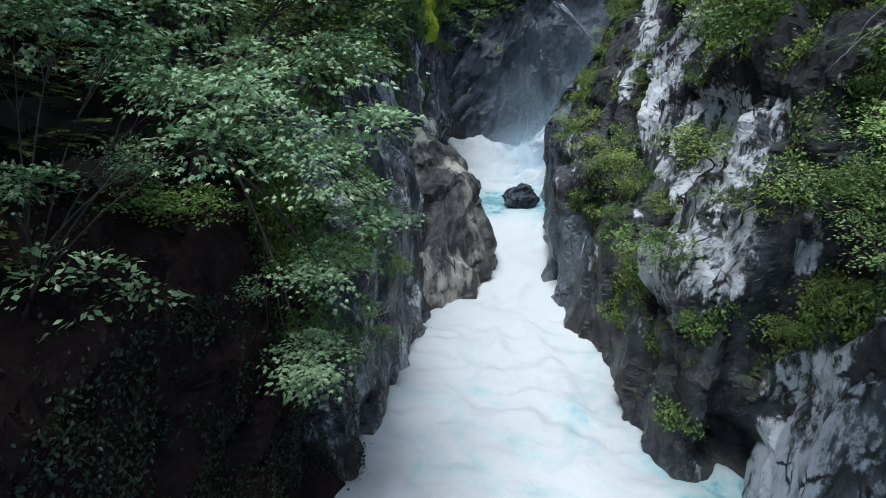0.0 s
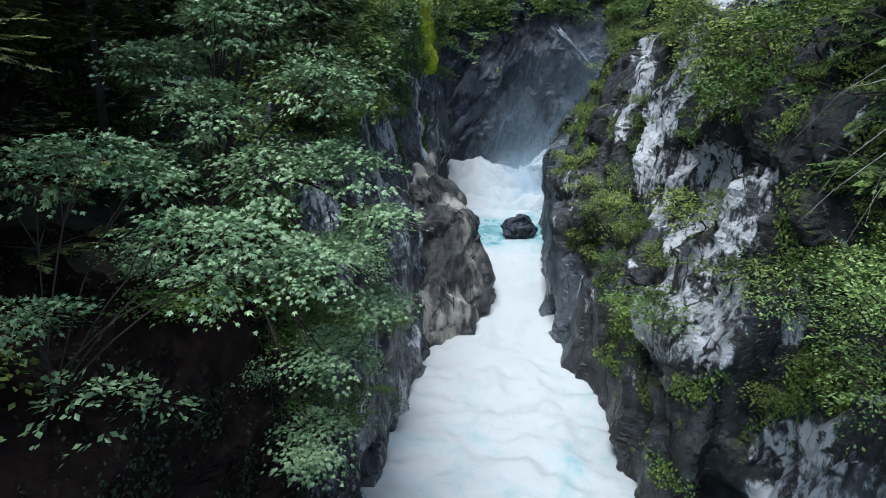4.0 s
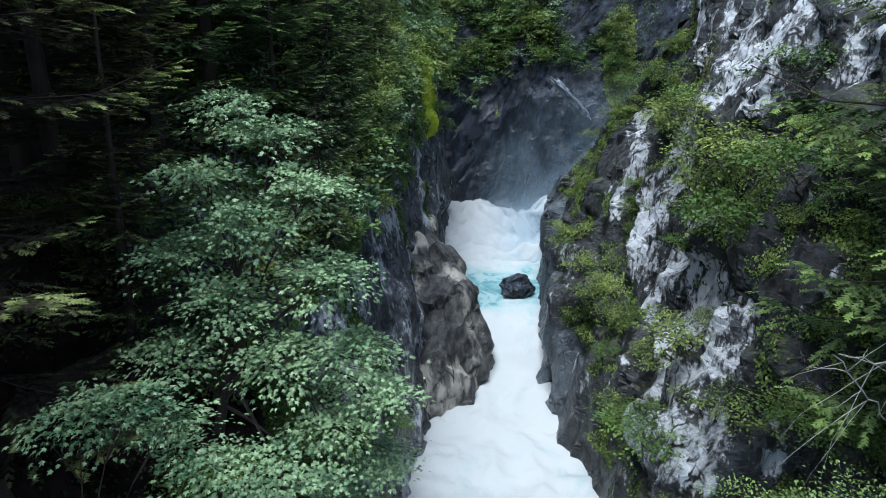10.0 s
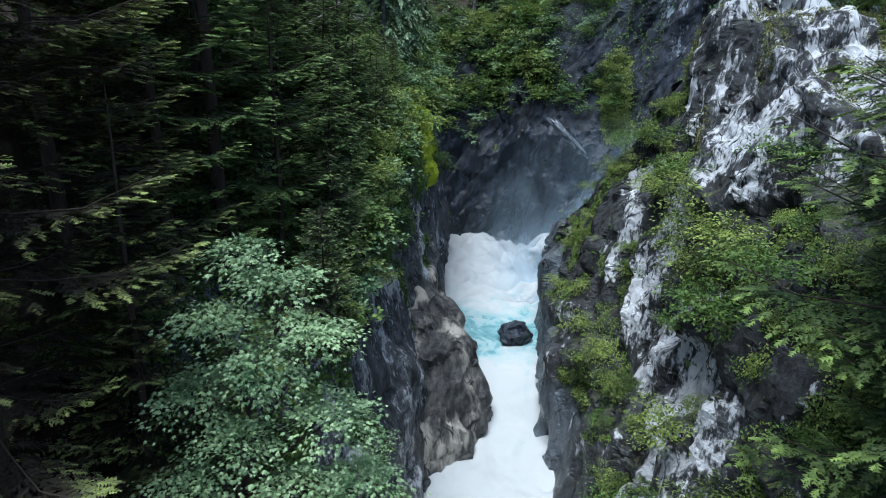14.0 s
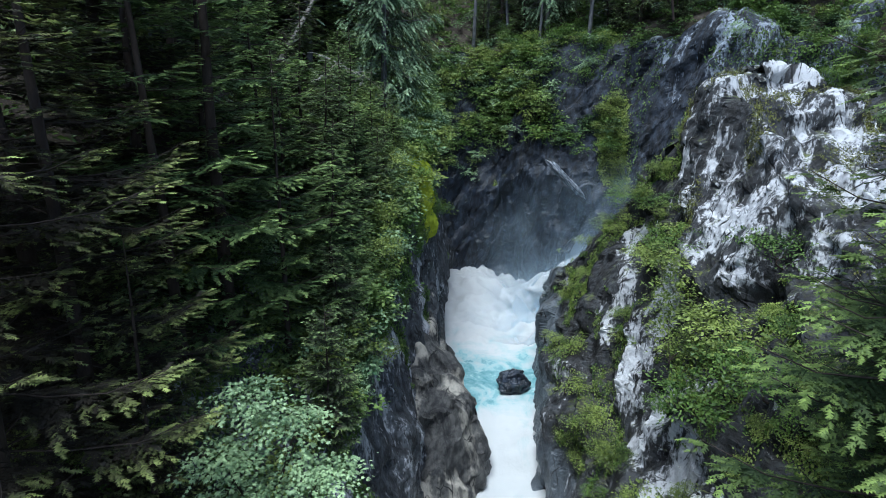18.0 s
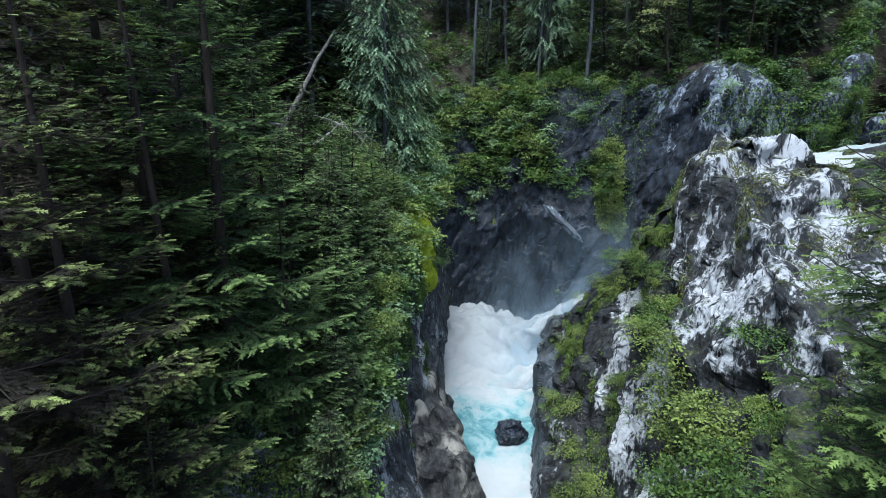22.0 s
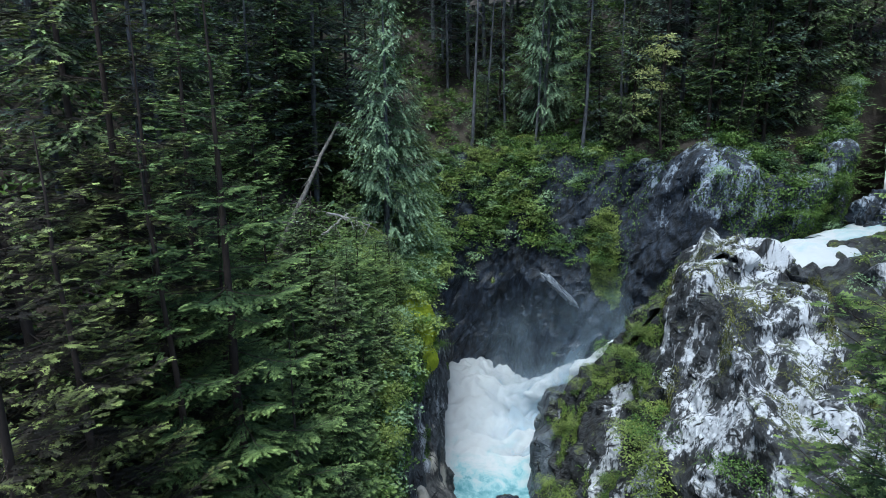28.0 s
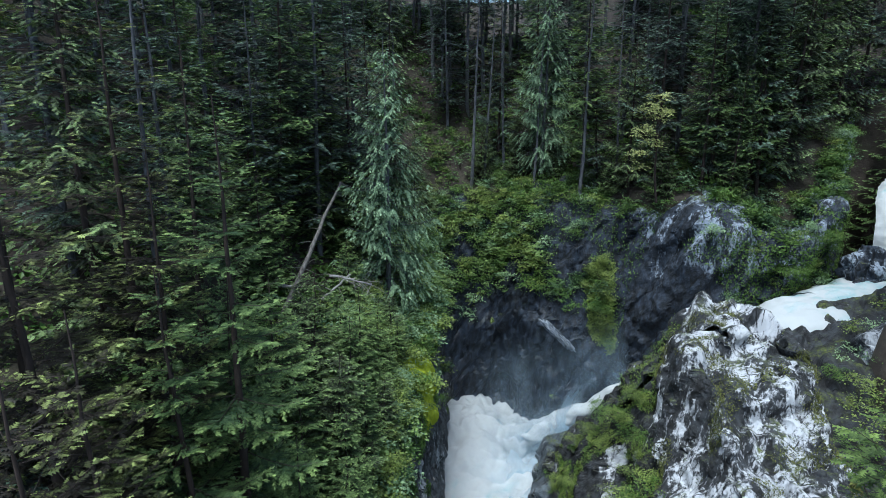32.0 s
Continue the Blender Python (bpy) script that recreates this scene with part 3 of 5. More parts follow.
def build_ground():
    xs = np.concatenate([-np.geomspace(2500, 40, 14), np.arange(-39, 62, 0.8), np.geomspace(63, 2500, 14)])
    ys = np.concatenate([-np.geomspace(2500, 14, 14), np.arange(-13, 92, 0.8), np.geomspace(93, 2500, 14)])
    x, y = np.meshgrid(xs, ys)
    p = np.stack([x, y, ground_z(x, y)], -1)
    ob = new("ground", mesh_from("ground", p.reshape(-1, 3), grid_faces(*x.shape), SOIL, True))
    return tagged(ob, "dark mossy forest floor on steep valley sides", "ground", kind="structure")


build_ground()


def build_bank():
    """The rocky bank between the rock tower, the side stream and the wooded slope."""
    x, y = np.meshgrid(np.arange(15.5, 34, 0.22), np.arange(4, 37, 0.22))
    z = np.interp(y, [4, 10, 18, 24, 30, 36], [8.5, 12.0, 16.3, 18.8, 21.4, 22.3]) + 0.3 * np.clip(x - 22, 0, 20) - 0.5 * np.clip(18.5 - x, 0, 5)
    p = np.stack([x, y, z], -1)
    p[..., 2] += 0.7 * facets(p, 2.2, 71, 0.9) + 0.25 * facets(p, 0.8, 72, 1.0) + 0.3 * fbm(p, 4.0, 3, 73)
    ob = new("bank_east", mesh_from("bank_east", p.reshape(-1, 3), grid_faces(*x.shape), ROCK_RIGHT))
    return p, grid_normals(p), tagged(ob, "mossy broken rock bank beside the tower", "bank", kind="structure")


BANK = build_bank()


# ---- water ----
def river_z(x, y):
    pool = 0.9 * smooth_step(x, 2.6, 6.0) * smooth_step(y, 42, 47)
    return -pool + np.interp(y, [-10, 10, 16, 22, 26.5, 28.5, 31, 32.5, 36, 41, 45, 49, 53], [1.0, 1.15, 1.3, 1.6, 2.1, 2.8, 4.5, 4.95, 5.2, 5.6, 6.9, 7.9, 7.6])


def build_river():
    step = 0.16
    x, y = np.meshgrid(np.arange(-6, 16, step), np.arange(-8, 54, step))
    z = river_z(x, y)
    p = np.stack([x, y, z], -1)
    rough = np.interp(y, [-8, 8, 13, 24, 31, 33, 37, 41, 50], [0.08, 0.2, 0.34, 0.36, 0.26, 0.1, 0.1, 0.5, 0.95])
    billow = 1 - np.abs(fbm(p, 1.6, 4, 81)) * 1.3
    p[..., 2] += rough * (0.45 * fbm(p, 2.6, 3, 80) + 0.4 * billow + 0.28 * fbm(p, 0.7, 3, 84) - 0.25)
    foam = np.interp(y, [-8, 6, 12, 20, 25, 29, 31, 32.5, 34.5, 37.5, 40, 43, 46], [0.3, 0.5, 0.68, 0.78, 0.95, 0.95, 0.75, 0.42, 0.26, 0.34, 0.6, 0.9, 1.1])
    foam -= 0.4 * np.clip((x - 4.9) / 1.2, 0, 1) * np.clip((16 - y) / 2, 0, 1)
    me = mesh_from("river", p.reshape(-1, 3), grid_faces(*x.shape), WATER, True)
    me.attributes.new("foam", "FLOAT", "POINT").data.foreach_set("value", foam.ravel().astype(np.float32))
    return tagged(new("river", me), "turquoise glacier river churning into white foam", "water", kind="structure")


def build_stream(name, label, rows, step=0.18, rough=0.15, seed=90):
    """A band of water down a line of x, y, z, width, foam."""
    r = np.array(rows, float)
    s = np.concatenate([[0], np.cumsum(np.linalg.norm(np.diff(r[:, :3], axis=0), axis=1))])
    u = np.linspace(0, s[-1], int(s[-1] / step))
    x, y, z, w, foam = [soften(np.interp(u, s, r[:, i]), 12) for i in range(5)]
    tx, ty = np.gradient(x), np.gradient(y)
    l = np.hypot(tx, ty) + 1e-9
    nx, ny = -ty / l, tx / l
    nw = int(r[:, 3].max() / step)
    c = np.linspace(-0.5, 0.5, nw)[:, None]
    p = np.stack([x + nx * w * c, y + ny * w * c, z - 1.2 * (np.abs(c) * 2) ** 4 * w * 0.12], -1)
    n = grid_normals(p)
    n = n * np.sign(n[..., 2:3])
    p = p + n * (rough * (fbm(p, 1.2, 4, seed) + 0.8 * (1 - np.abs(fbm(p, 0.7, 3, seed + 5)))))[..., None]
    me = mesh_from(name, p.reshape(-1, 3), grid_faces(*p.shape[:2]), WATER, True)
    me.attributes.new("foam", "FLOAT", "POINT").data.foreach_set("value", (foam + 0 * c).ravel().astype(np.float32))
    return tagged(new(name, me), label, "water", kind="structure")


build_river()
build_stream("upper_stream", "shallow turquoise rapids above the gorge", [(58, 62, 32.5, 7, 0.2), (46, 54, 30.6, 6, 0.15), (40.5, 49.0, 31.0, 5, 0.2), (36.8, 46.0, 29.8, 4.0, 0.7), (35.4, 44.0, 28.2, 3.6, 0.95), (34.9, 42.9, 25.3, 4.0, 0.9), (33.8, 41.4, 24.0, 4.5, 0.45), (30.5, 39.0, 23.7, 8.0, 0.5), (26.5, 37.0, 23.4, 8.0, 0.6), (22.3, 37.2, 22.9, 5.6, 0.8), (18.0, 39.3, 20.2, 4.2, 1.0), (15.4, 42.2, 15.0, 3.0, 1.1)])
build_stream("side_stream", "thin white side stream beside the rock tower", [(24.5, 35.0, 22.5, 1.2, 0.7), (23.2, 32.6, 22.2, 1.0, 0.7), (22.3, 30.8, 21.6, 0.7, 0.8), (21.8, 29.6, 20.8, 0.8, 0.8)])


def build_jet():
    """The main fall: a thick rope of white water that shoots out of the slot and fans into the plunge pool."""
    s = np.linspace(0, 1, 60)
    key = np.array([(16.0, 42.4, 15.6, 0.6), (14.2, 43.6, 13.0, 0.6), (12.2, 44.6, 11.2, 0.6), (10.2, 45.4, 9.6, 0.75), (8.2, 46.2, 7.9, 0.95), (6.6, 46.8, 6.4, 1.3)])
    k = np.linspace(0, 1, len(key))
    path = np.stack([np.interp(s, k, key[:, i]) for i in range(3)], -1)
    path = soften(path, 6)
    v, f = tube(path, np.interp(s, k, key[:, 3]), 44)
    c = np.repeat(path, 44, axis=0)
    q = v * np.array([0.6, 1.0, 1.0])
    v = c + (v - c) * (1 + 0.3 * fbm(q, 0.9, 4, 120) + 0.2 * (1 - np.abs(fbm(q, 0.5, 3, 126))))[:, None]
    me = mesh_from("waterfall", v, f, WATER, True)
    me.attributes.new("foam", "FLOAT", "POINT").data.foreach_set("value", np.full(len(v), 1.05, np.float32))
    return tagged(new("waterfall", me), "white waterfall shooting out of a dark slot", "water", kind="structure")


build_jet()

# ---- boulders ----
def boulder(name, label, place, size, mat, seed, group=""):
    bm = bmesh.new()
    bmesh.ops.create_icosphere(bm, subdivisions=5, radius=1)
    v = np.array([q.co[:] for q in bm.verts])
    v = v * (1 + 0.36 * facets(v + seed, 0.9, seed, 0.9, 0.08) + 0.16 * facets(v + seed, 0.45, seed + 9, 1.0) + 0.05 * fbm(v, 0.25, 3, seed))[:, None]
    f = np.array([[q.index for q in face.verts] for face in bm.faces])
    bm.free()
    ob = new(name, mesh_from(name, v * np.array(size), f, mat))
    ob.location = place
    return tagged(ob, label, "boulder", group)


boulder("boulder", "dark wet boulder standing in the turquoise pool", (4.45, 34.3, 5.5), (0.95, 0.8, 0.72), ROCK_BACK, 5)
for place, size, turn, seed in (((8.6, 12.5, 2.8), (0.45, 1.1, 2.6), 22, 13), ((8.9, 10.9, 4.6), (0.5, 1.2, 2.6), 18, 47)):
    boulder("rock_slab", "pale bleached rock slab leaning at the foot of the cliff", place, size, ROCK_SLAB, seed, "slabs at the cliff foot").rotation_euler = (0, radians(turn), 0)
boulder("boulder", "dark boulder between the far fall and the rapids", (31.2, 41.4, 24.2), (1.6, 1.3, 1.6), ROCK_BACK, 17)
boulder("rock_block", "long pale quartz slab slanting across the slate cliff", (9.9, 47.3, 16.8), (0.35, 0.8, 2.1), ROCK_QUARTZ, 29).rotation_euler = (0, radians(134), 0)
boulder("boulder", "mossy boulder beside the upper rapids", (26.2, 30.6, 22.2), (2.0, 2.0, 1.9), ROCK_LEFT, 7)

# ---- leaves, sprays and trees ----
LOBES_V = np.array([(0, 0, 0.03)] + [(math.sin(a) * r * 0.9, math.cos(a) * r - 0.05, -0.45 * r * r) for a, r in ((0, 0.68), (0.5, 0.3), (0.95, 0.54), (1.45, 0.26), (1.95, 0.4), (3.14, 0.16), (-1.95, 0.4), (-1.45, 0.26), (-0.95, 0.54), (-0.5, 0.3))], float)
LOBES_F = np.array([(0, 1 + (i + 1) % 10, 1 + i) for i in range(10)])
SMALL_V = np.array([(0, -0.5, 0), (0.3, 0, 0.05), (0, 0.5, -0.05), (-0.3, 0, 0.05)], float)
SMALL_F = np.array([(0, 1, 2), (0, 2, 3)])


def twig_shape(needles, width, length=1.0):
    """A flat twig: a thin spine with needles on both sides, along +y."""
    v, f = [], []
    for i in range(needles):
        a = 0.05 + 0.8 * i / needles
        reach = width * (1 - 0.55 * a)
        for s in (-1, 1):
            k = len(v)
            v += [(0, a * length, 0), (s * reach, (a + 0.34) * length, -0.05), (0, (a + 0.9 / needles) * length, 0)]
            f.append((k, k + 1, k + 2))
    k = len(v)
    v += [(-0.03, 0, 0), (0.03, 0, 0), (0, length * 1.05, 0)]
    f.append((k, k + 1, k + 2))
    return np.array(v, float), np.array(f)


def frames_from(dirs, ups):
    y = dirs / (np.linalg.norm(dirs, axis=1, keepdims=True) + 1e-9)
    x = np.cross(y, ups)
    x /= np.linalg.norm(x, axis=1, keepdims=True) + 1e-9
    return np.stack([x, y, np.cross(x, y)], -1)


def conifer_meshes(seed, tall, reach, whorls, per, gap, size, clear=0.12, droop=0.35, mat=None, girth=0.011, hang=0.2, needles=3, stubs=0, bark=None):
    """Trunk with limbs, and crown, of a spruce, with the foot at the origin: limbs bear flat fans of side shoots, and shoots bear twigs.
    gap: metres between two shoots of a limb; size: a twig's length; stubs: bare dead limbs under the crown."""
    rng = np.random.default_rng(seed)
    hs = np.linspace(0, tall, 14)
    wob = np.cumsum(rng.normal(0, 0.03, (14, 2)), axis=0)
    wob -= wob[0]
    path = np.column_stack([wob, hs])
    wood = [tube(path, girth * tall * (1 - hs / tall * 0.97) + 0.01, 8)]
    places, dirs, ups, sizes, young = [], [], [], [], []
    s = np.linspace(0, 1, 7)
    for _ in range(stubs):
        z, a, L = rng.uniform(0.1, clear + 0.2) * tall, rng.uniform(0, 6.28), rng.uniform(0.3, 0.8) * reach
        c = np.array([np.interp(z, hs, path[:, 0]), np.interp(z, hs, path[:, 1]), z])
        out = np.array([np.cos(a), np.sin(a), rng.uniform(-0.5, 0.1)])
        wood.append(tube(c + out * (s * L)[:, None] - np.array([0, 0, 0.25 * L]) * (s ** 2)[:, None], 0.03 * (1 - 0.85 * s), 3))
    for w in range(whorls):
        h = clear + (0.985 - clear) * (w + rng.uniform(-0.3, 0.3)) / whorls
        z = max(h, 0.03) * tall
        full = (1 - h) ** 0.75 * min(1.0, 0.6 + 1.6 * (h - clear) / (1 - clear))
        for b in range(per):
            if rng.random() < 0.14:
                continue
            a = 2 * np.pi * (b + rng.uniform(-0.4, 0.4)) / per + w * 1.1
            zz = z + rng.normal(0, 0.012) * tall
            c = np.array([np.interp(zz, hs, path[:, 0]), np.interp(zz, hs, path[:, 1]), zz])
            L = reach * full * rng.uniform(0.55, 1.25) + 0.3
            out = np.array([np.cos(a), np.sin(a), 0])
            fall = droop * rng.uniform(0.5, 1.4) * (1.1 - h)
            lift = L * (0.15 * h * s - fall * s ** 1.3 + (0.2 + 0.5 * fall) * s ** 3)
            br = c + out * (s * L)[:, None] + np.array([0, 0, 1]) * lift[:, None]
            wood.append(tube(br[::2], (0.024 * L / reach * (1 - 0.85 * s) + 0.005)[::2], 3))
            n = max(3, int(L / gap))
            q = np.concatenate([np.sort(rng.uniform(0.12, 0.97, n)), [0.97]])
            side = np.where(np.arange(n + 1) % 2 == 0, 1.0, -1.0)
            side[-1] = 0.0
            base = np.stack([np.interp(q, s, br[:, i]) for i in range(3)], -1)
            ang = a + side * (1.0 - 0.45 * q + rng.normal(0, 0.12, n + 1))
            ln = (0.36 * L * (1.08 - q) ** 0.75 * np.minimum(1, 0.35 + 2.5 * q) + 0.8 * size) * rng.uniform(0.65, 1.25, n + 1)
            slope = np.interp(q, s, np.gradient(lift, s * L + 1e-6)) * 0.6
            sink = slope - rng.uniform(0.0, 0.18, n + 1) - hang * rng.uniform(0.5, 1.4, n + 1)
            cnt = np.maximum(2, (ln / (0.38 * size)).astype(int))
            idx = np.repeat(np.arange(n + 1), cnt)
            k = np.arange(len(idx)) - np.repeat(np.cumsum(cnt) - cnt, cnt)
            e = np.minimum((k + rng.uniform(0.2, 1.0, len(idx))) / cnt[idx], 0.98)
            sd = np.where(k % 2 == 0, 1.0, -1.0) * (k < cnt[idx] - 1)
            ta = ang[idx] + sd * rng.uniform(0.45, 0.95, len(idx)) * (1 - 0.5 * e)
            way = np.stack([np.cos(ang), np.sin(ang), sink], -1)[idx]
            sag = -0.35 * hang * e ** 2 * ln[idx]
            places.append(base[idx] + way * (ln[idx] * e)[:, None] + np.column_stack([0 * e, 0 * e, sag]))
            dirs.append(np.column_stack([np.cos(ta), np.sin(ta), sink[idx] * 0.9 - 0.5 * hang * e + rng.normal(0, 0.1, len(idx))]))
            ups.append(np.column_stack([rng.normal(0, 0.3, (len(idx), 2)), np.ones(len(idx))]))
            sizes.append(size * rng.uniform(0.7, 1.3, len(idx)) * (1.15 - 0.35 * e))
            # rises to the tips: fresh growth, and less of the painted crown shade
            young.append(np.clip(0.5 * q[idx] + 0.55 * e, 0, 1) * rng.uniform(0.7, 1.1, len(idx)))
    places, dirs, ups, sizes, young = map(np.concatenate, (places, dirs, ups, sizes, young))
    tv, tf = twig_shape(needles, 0.34)
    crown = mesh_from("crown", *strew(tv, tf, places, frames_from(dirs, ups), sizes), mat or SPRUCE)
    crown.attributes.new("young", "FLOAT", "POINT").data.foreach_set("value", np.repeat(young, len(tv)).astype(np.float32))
    return mesh_from("trunk", *merge(wood), bark or BARK, True), crown


def make_conifer(name, label, meshes, group):
    ob = tagged(new(name), label, "tree", group)
    for pname, me in zip(("trunk", "crown"), meshes):
        part(pname, me, ob)
    return ob


BRINK = np.concatenate([LEFT[0][::3, ::3].reshape(-1, 3), RIGHT[0][::3, ::3].reshape(-1, 3), BANK[0][::3, ::3].reshape(-1, 3), BACK[0][::3, ::3].reshape(-1, 3)])


def foot_z(x, y):
    """The height at which a plant stands: forest floor, or the cliff's own brink."""
    d, _ = rim_lookup(np.array([x]), np.array([y]))
    if d[0] > 0.8:
        return float(ground_z(x, y))
    near = np.hypot(BRINK[:, 0] - x, BRINK[:, 1] - y) < 0.5
    return float(BRINK[near, 2].max()) if near.any() else float(ground_z(x, y))


def plant(protos, spots, seed):
    """Copies of the first trees at x, y (and size); each stands on the ground."""
    rng = np.random.default_rng(seed)
    for i, (x, y, size, which) in enumerate(spots):
        z = foot_z(x, y) - 0.2
        copy = copy_thing(protos[which % len(protos)], pose(x, y, z, rng.normal(0, 1.5), rng.normal(0, 1.5), rng.uniform(0, 360)) @ Matrix.Scale(size, 4))
        copy.scale = (size, size, size)


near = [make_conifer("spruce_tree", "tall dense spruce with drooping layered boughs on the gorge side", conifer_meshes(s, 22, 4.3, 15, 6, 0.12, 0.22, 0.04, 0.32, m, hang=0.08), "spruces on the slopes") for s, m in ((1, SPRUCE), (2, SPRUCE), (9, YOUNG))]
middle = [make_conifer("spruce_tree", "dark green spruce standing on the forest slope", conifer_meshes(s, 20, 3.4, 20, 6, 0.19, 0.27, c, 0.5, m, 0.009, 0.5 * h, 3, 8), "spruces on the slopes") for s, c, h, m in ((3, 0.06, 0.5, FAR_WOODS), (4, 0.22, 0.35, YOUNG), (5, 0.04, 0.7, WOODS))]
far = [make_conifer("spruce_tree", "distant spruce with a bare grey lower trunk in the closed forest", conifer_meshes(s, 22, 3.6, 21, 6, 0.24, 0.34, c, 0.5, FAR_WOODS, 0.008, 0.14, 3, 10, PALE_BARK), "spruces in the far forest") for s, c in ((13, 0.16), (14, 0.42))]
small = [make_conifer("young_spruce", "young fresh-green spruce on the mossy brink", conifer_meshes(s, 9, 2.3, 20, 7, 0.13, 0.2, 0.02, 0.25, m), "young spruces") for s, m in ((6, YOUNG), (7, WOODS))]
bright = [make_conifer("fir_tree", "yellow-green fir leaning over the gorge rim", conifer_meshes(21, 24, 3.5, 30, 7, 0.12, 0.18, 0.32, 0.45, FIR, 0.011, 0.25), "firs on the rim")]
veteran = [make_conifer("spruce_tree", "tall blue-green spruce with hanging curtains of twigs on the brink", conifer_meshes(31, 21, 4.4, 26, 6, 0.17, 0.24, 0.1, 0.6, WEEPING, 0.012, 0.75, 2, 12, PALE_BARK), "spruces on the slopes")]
dead = [make_conifer("dead_spruce", "half-dead spruce with a bare grey trunk and broken stubs", conifer_meshes(8, 25, 1.6, 12, 3, 0.6, 0.3, 0.45, 0.3, None, 0.008, 0.2, 2, 60, PALE_BARK), "dead spruces")]
plant(veteran, [(-3.9, 40.9, 0.95, 0), (23.0, 48.2, 0.8, 0), (9.8, 58.5, 0.9, 0)], 4)

# those below y = 6 are unseen, added to shade the west bank
plant(near, [(-8.5, 9.7, 1.0, 0), (-10.5, 14.8, 1.1, 1), (-8.7, 13.4, 0.9, 0), (-13.5, 17.5, 1.1, 0), (-8.4, 17.8, 0.8, 2), (-5.6, 20.0, 0.5, 2), (-12.0, 21.5, 1.0, 1), (-11.5, 26, 0.8, 2), (-9.2, 22.5, 0.6, 2), (-7.0, 12.4, 0.45, 1), (-7.0, 2.6, 0.95, 1), (-11.8, 5.5, 0.9, 0), (-10.2, 19.8, 0.85, 1), (-7.5, 19.7, 1.02, 2), (-9.0, -7.0, 1.0, 1), (-12.5, -2.0, 1.1, 0), (-13.0, -9.0, 1.1, 1)], 1)
# spruces out of view beside the camera, added to block sky light
plant(far, [(-8.0, -4, 0.7, 1), (-7.4, 0.8, 0.85, 0), (10.5, 1.5, 0.9, 1), (-15, 13, 1.1, 0), (-13, 6, 1.0, 1)], 8)
plant(middle, [(-14, 33, 1.0, 1), (-11.5, 41, 1.1, 1), (-7, 46, 1.0, 0), (-10, 52, 1.1, 1), (-16, 26, 1.1, 2), (-18, 38, 1.1, 0), (-5, 57, 1.1, 2), (9.4, 61.5, 1.0, 1), (12.9, 54, 1.0, 1), (14.2, 53.5, 0.6, 0), (20.6, 46.4, 0.75, 1), (21.5, 47, 0.9, 0), (24, 46, 0.9, 0), (18, 50, 1.0, 0), (22, 44.6, 0.55, 1), (34, 47.5, 0.8, 0), (36.5, 49.5, 0.9, 2), (40, 53, 1.0, 1), (38.5, 56, 1.0, 0), (42, 57, 1.1, 1), (36, 55, 0.9, 2), (44, 52, 1.0, 0), (27, 47, 0.9, 2), (16, 50.5, 0.7, 2), (-12.5, 29, 0.8, 2), (-6.2, 52, 0.9, 0), (-2.5, 51, 0.5, 2), (6, 63, 0.9, 0), (24.5, 45.5, 0.8, 1), (26.5, 47, 0.9, 0), (29, 48.5, 0.9, 1), (31, 51, 1.0, 2), (33, 54.5, 1.0, 0), (36, 58, 1.1, 1), (28, 52, 1.0, 2), (31, 33, 0.8, 0), (29, 28, 0.8, 2), (27, 23, 0.7, 0)], 2)
plant(small, [(-6.3, 24.2, 1.0, 0), (-5.2, 26.5, 0.9, 1), (-4.6, 22.6, 0.75, 0), (-6.8, 29, 1.0, 1), (-4.8, 31, 0.8, 0), (-8.5, 33.5, 0.6, 1), (-3.9, 21.2, 0.55, 1), (-4.0, 34, 0.65, 0), (-8, 26.5, 1.1, 0), (-3.6, 43.5, 0.5, 1), (-3.4, 37.0, 0.5, 1), (-4.0, 27.8, 0.6, 0), (-3.6, 24.6, 0.55, 0), (-3.3, 29.6, 0.5, 1), (-3.2, 32.0, 0.45, 0), (-2.4, 46.5, 0.45, 0), (-3.8, 17.8, 0.55, 1), (17.8, 47.8, 0.6, 1), (22.5, 45, 0.5, 1), (8, 60, 0.8, 1), (4, 61, 0.7, 1), (11, 57.5, 0.6, 1), (15, 52, 0.5, 1), (-1.5, 55.5, 0.5, 1), (-4.6, 25.2, 0.7, 0), (-5.8, 33, 0.7, 0), (-2.9, 35.6, 0.4, 0), (-5.2, 29, 0.8, 0), (-6.4, 39, 0.6, 0), (-5, 45, 0.6, 1), (-10.5, 43, 1.3, 0), (-8.2, 44, 1.2, 0), (-6.2, 43.2, 1.0, 0), (-12.5, 38.5, 1.2, 0), (-11.2, 35.5, 0.9, 0)], 3)
for x, y, z, size, turn in ((8.2, 8.6, 3.0, 1.22, 20), (11.4, 13.6, 5.0, 0.68, 140), (13.6, 11.0, 7.0, 0.75, 250), (14.6, 17.2, 13.0, 0.42, 75), (10.6, 10.8, 3.6, 0.98, 310), (12.8, 15.4, 7.5, 0.6, 200)):
    copy_thing(bright[0], pose(x, y, z, 0, 0, turn)).scale = (size, size, size)
plant(dead, [(-11.8, 22.8, 1.0, 0), (15.5, 52.5, 0.7, 0), (6.5, 62, 0.8, 0), (3.0, 60.2, 0.9, 0), (4.4, 61.0, 0.75, 0), (12.4, 52.6, 0.85, 0), (9.0, 57.5, 0.7, 0)], 5)


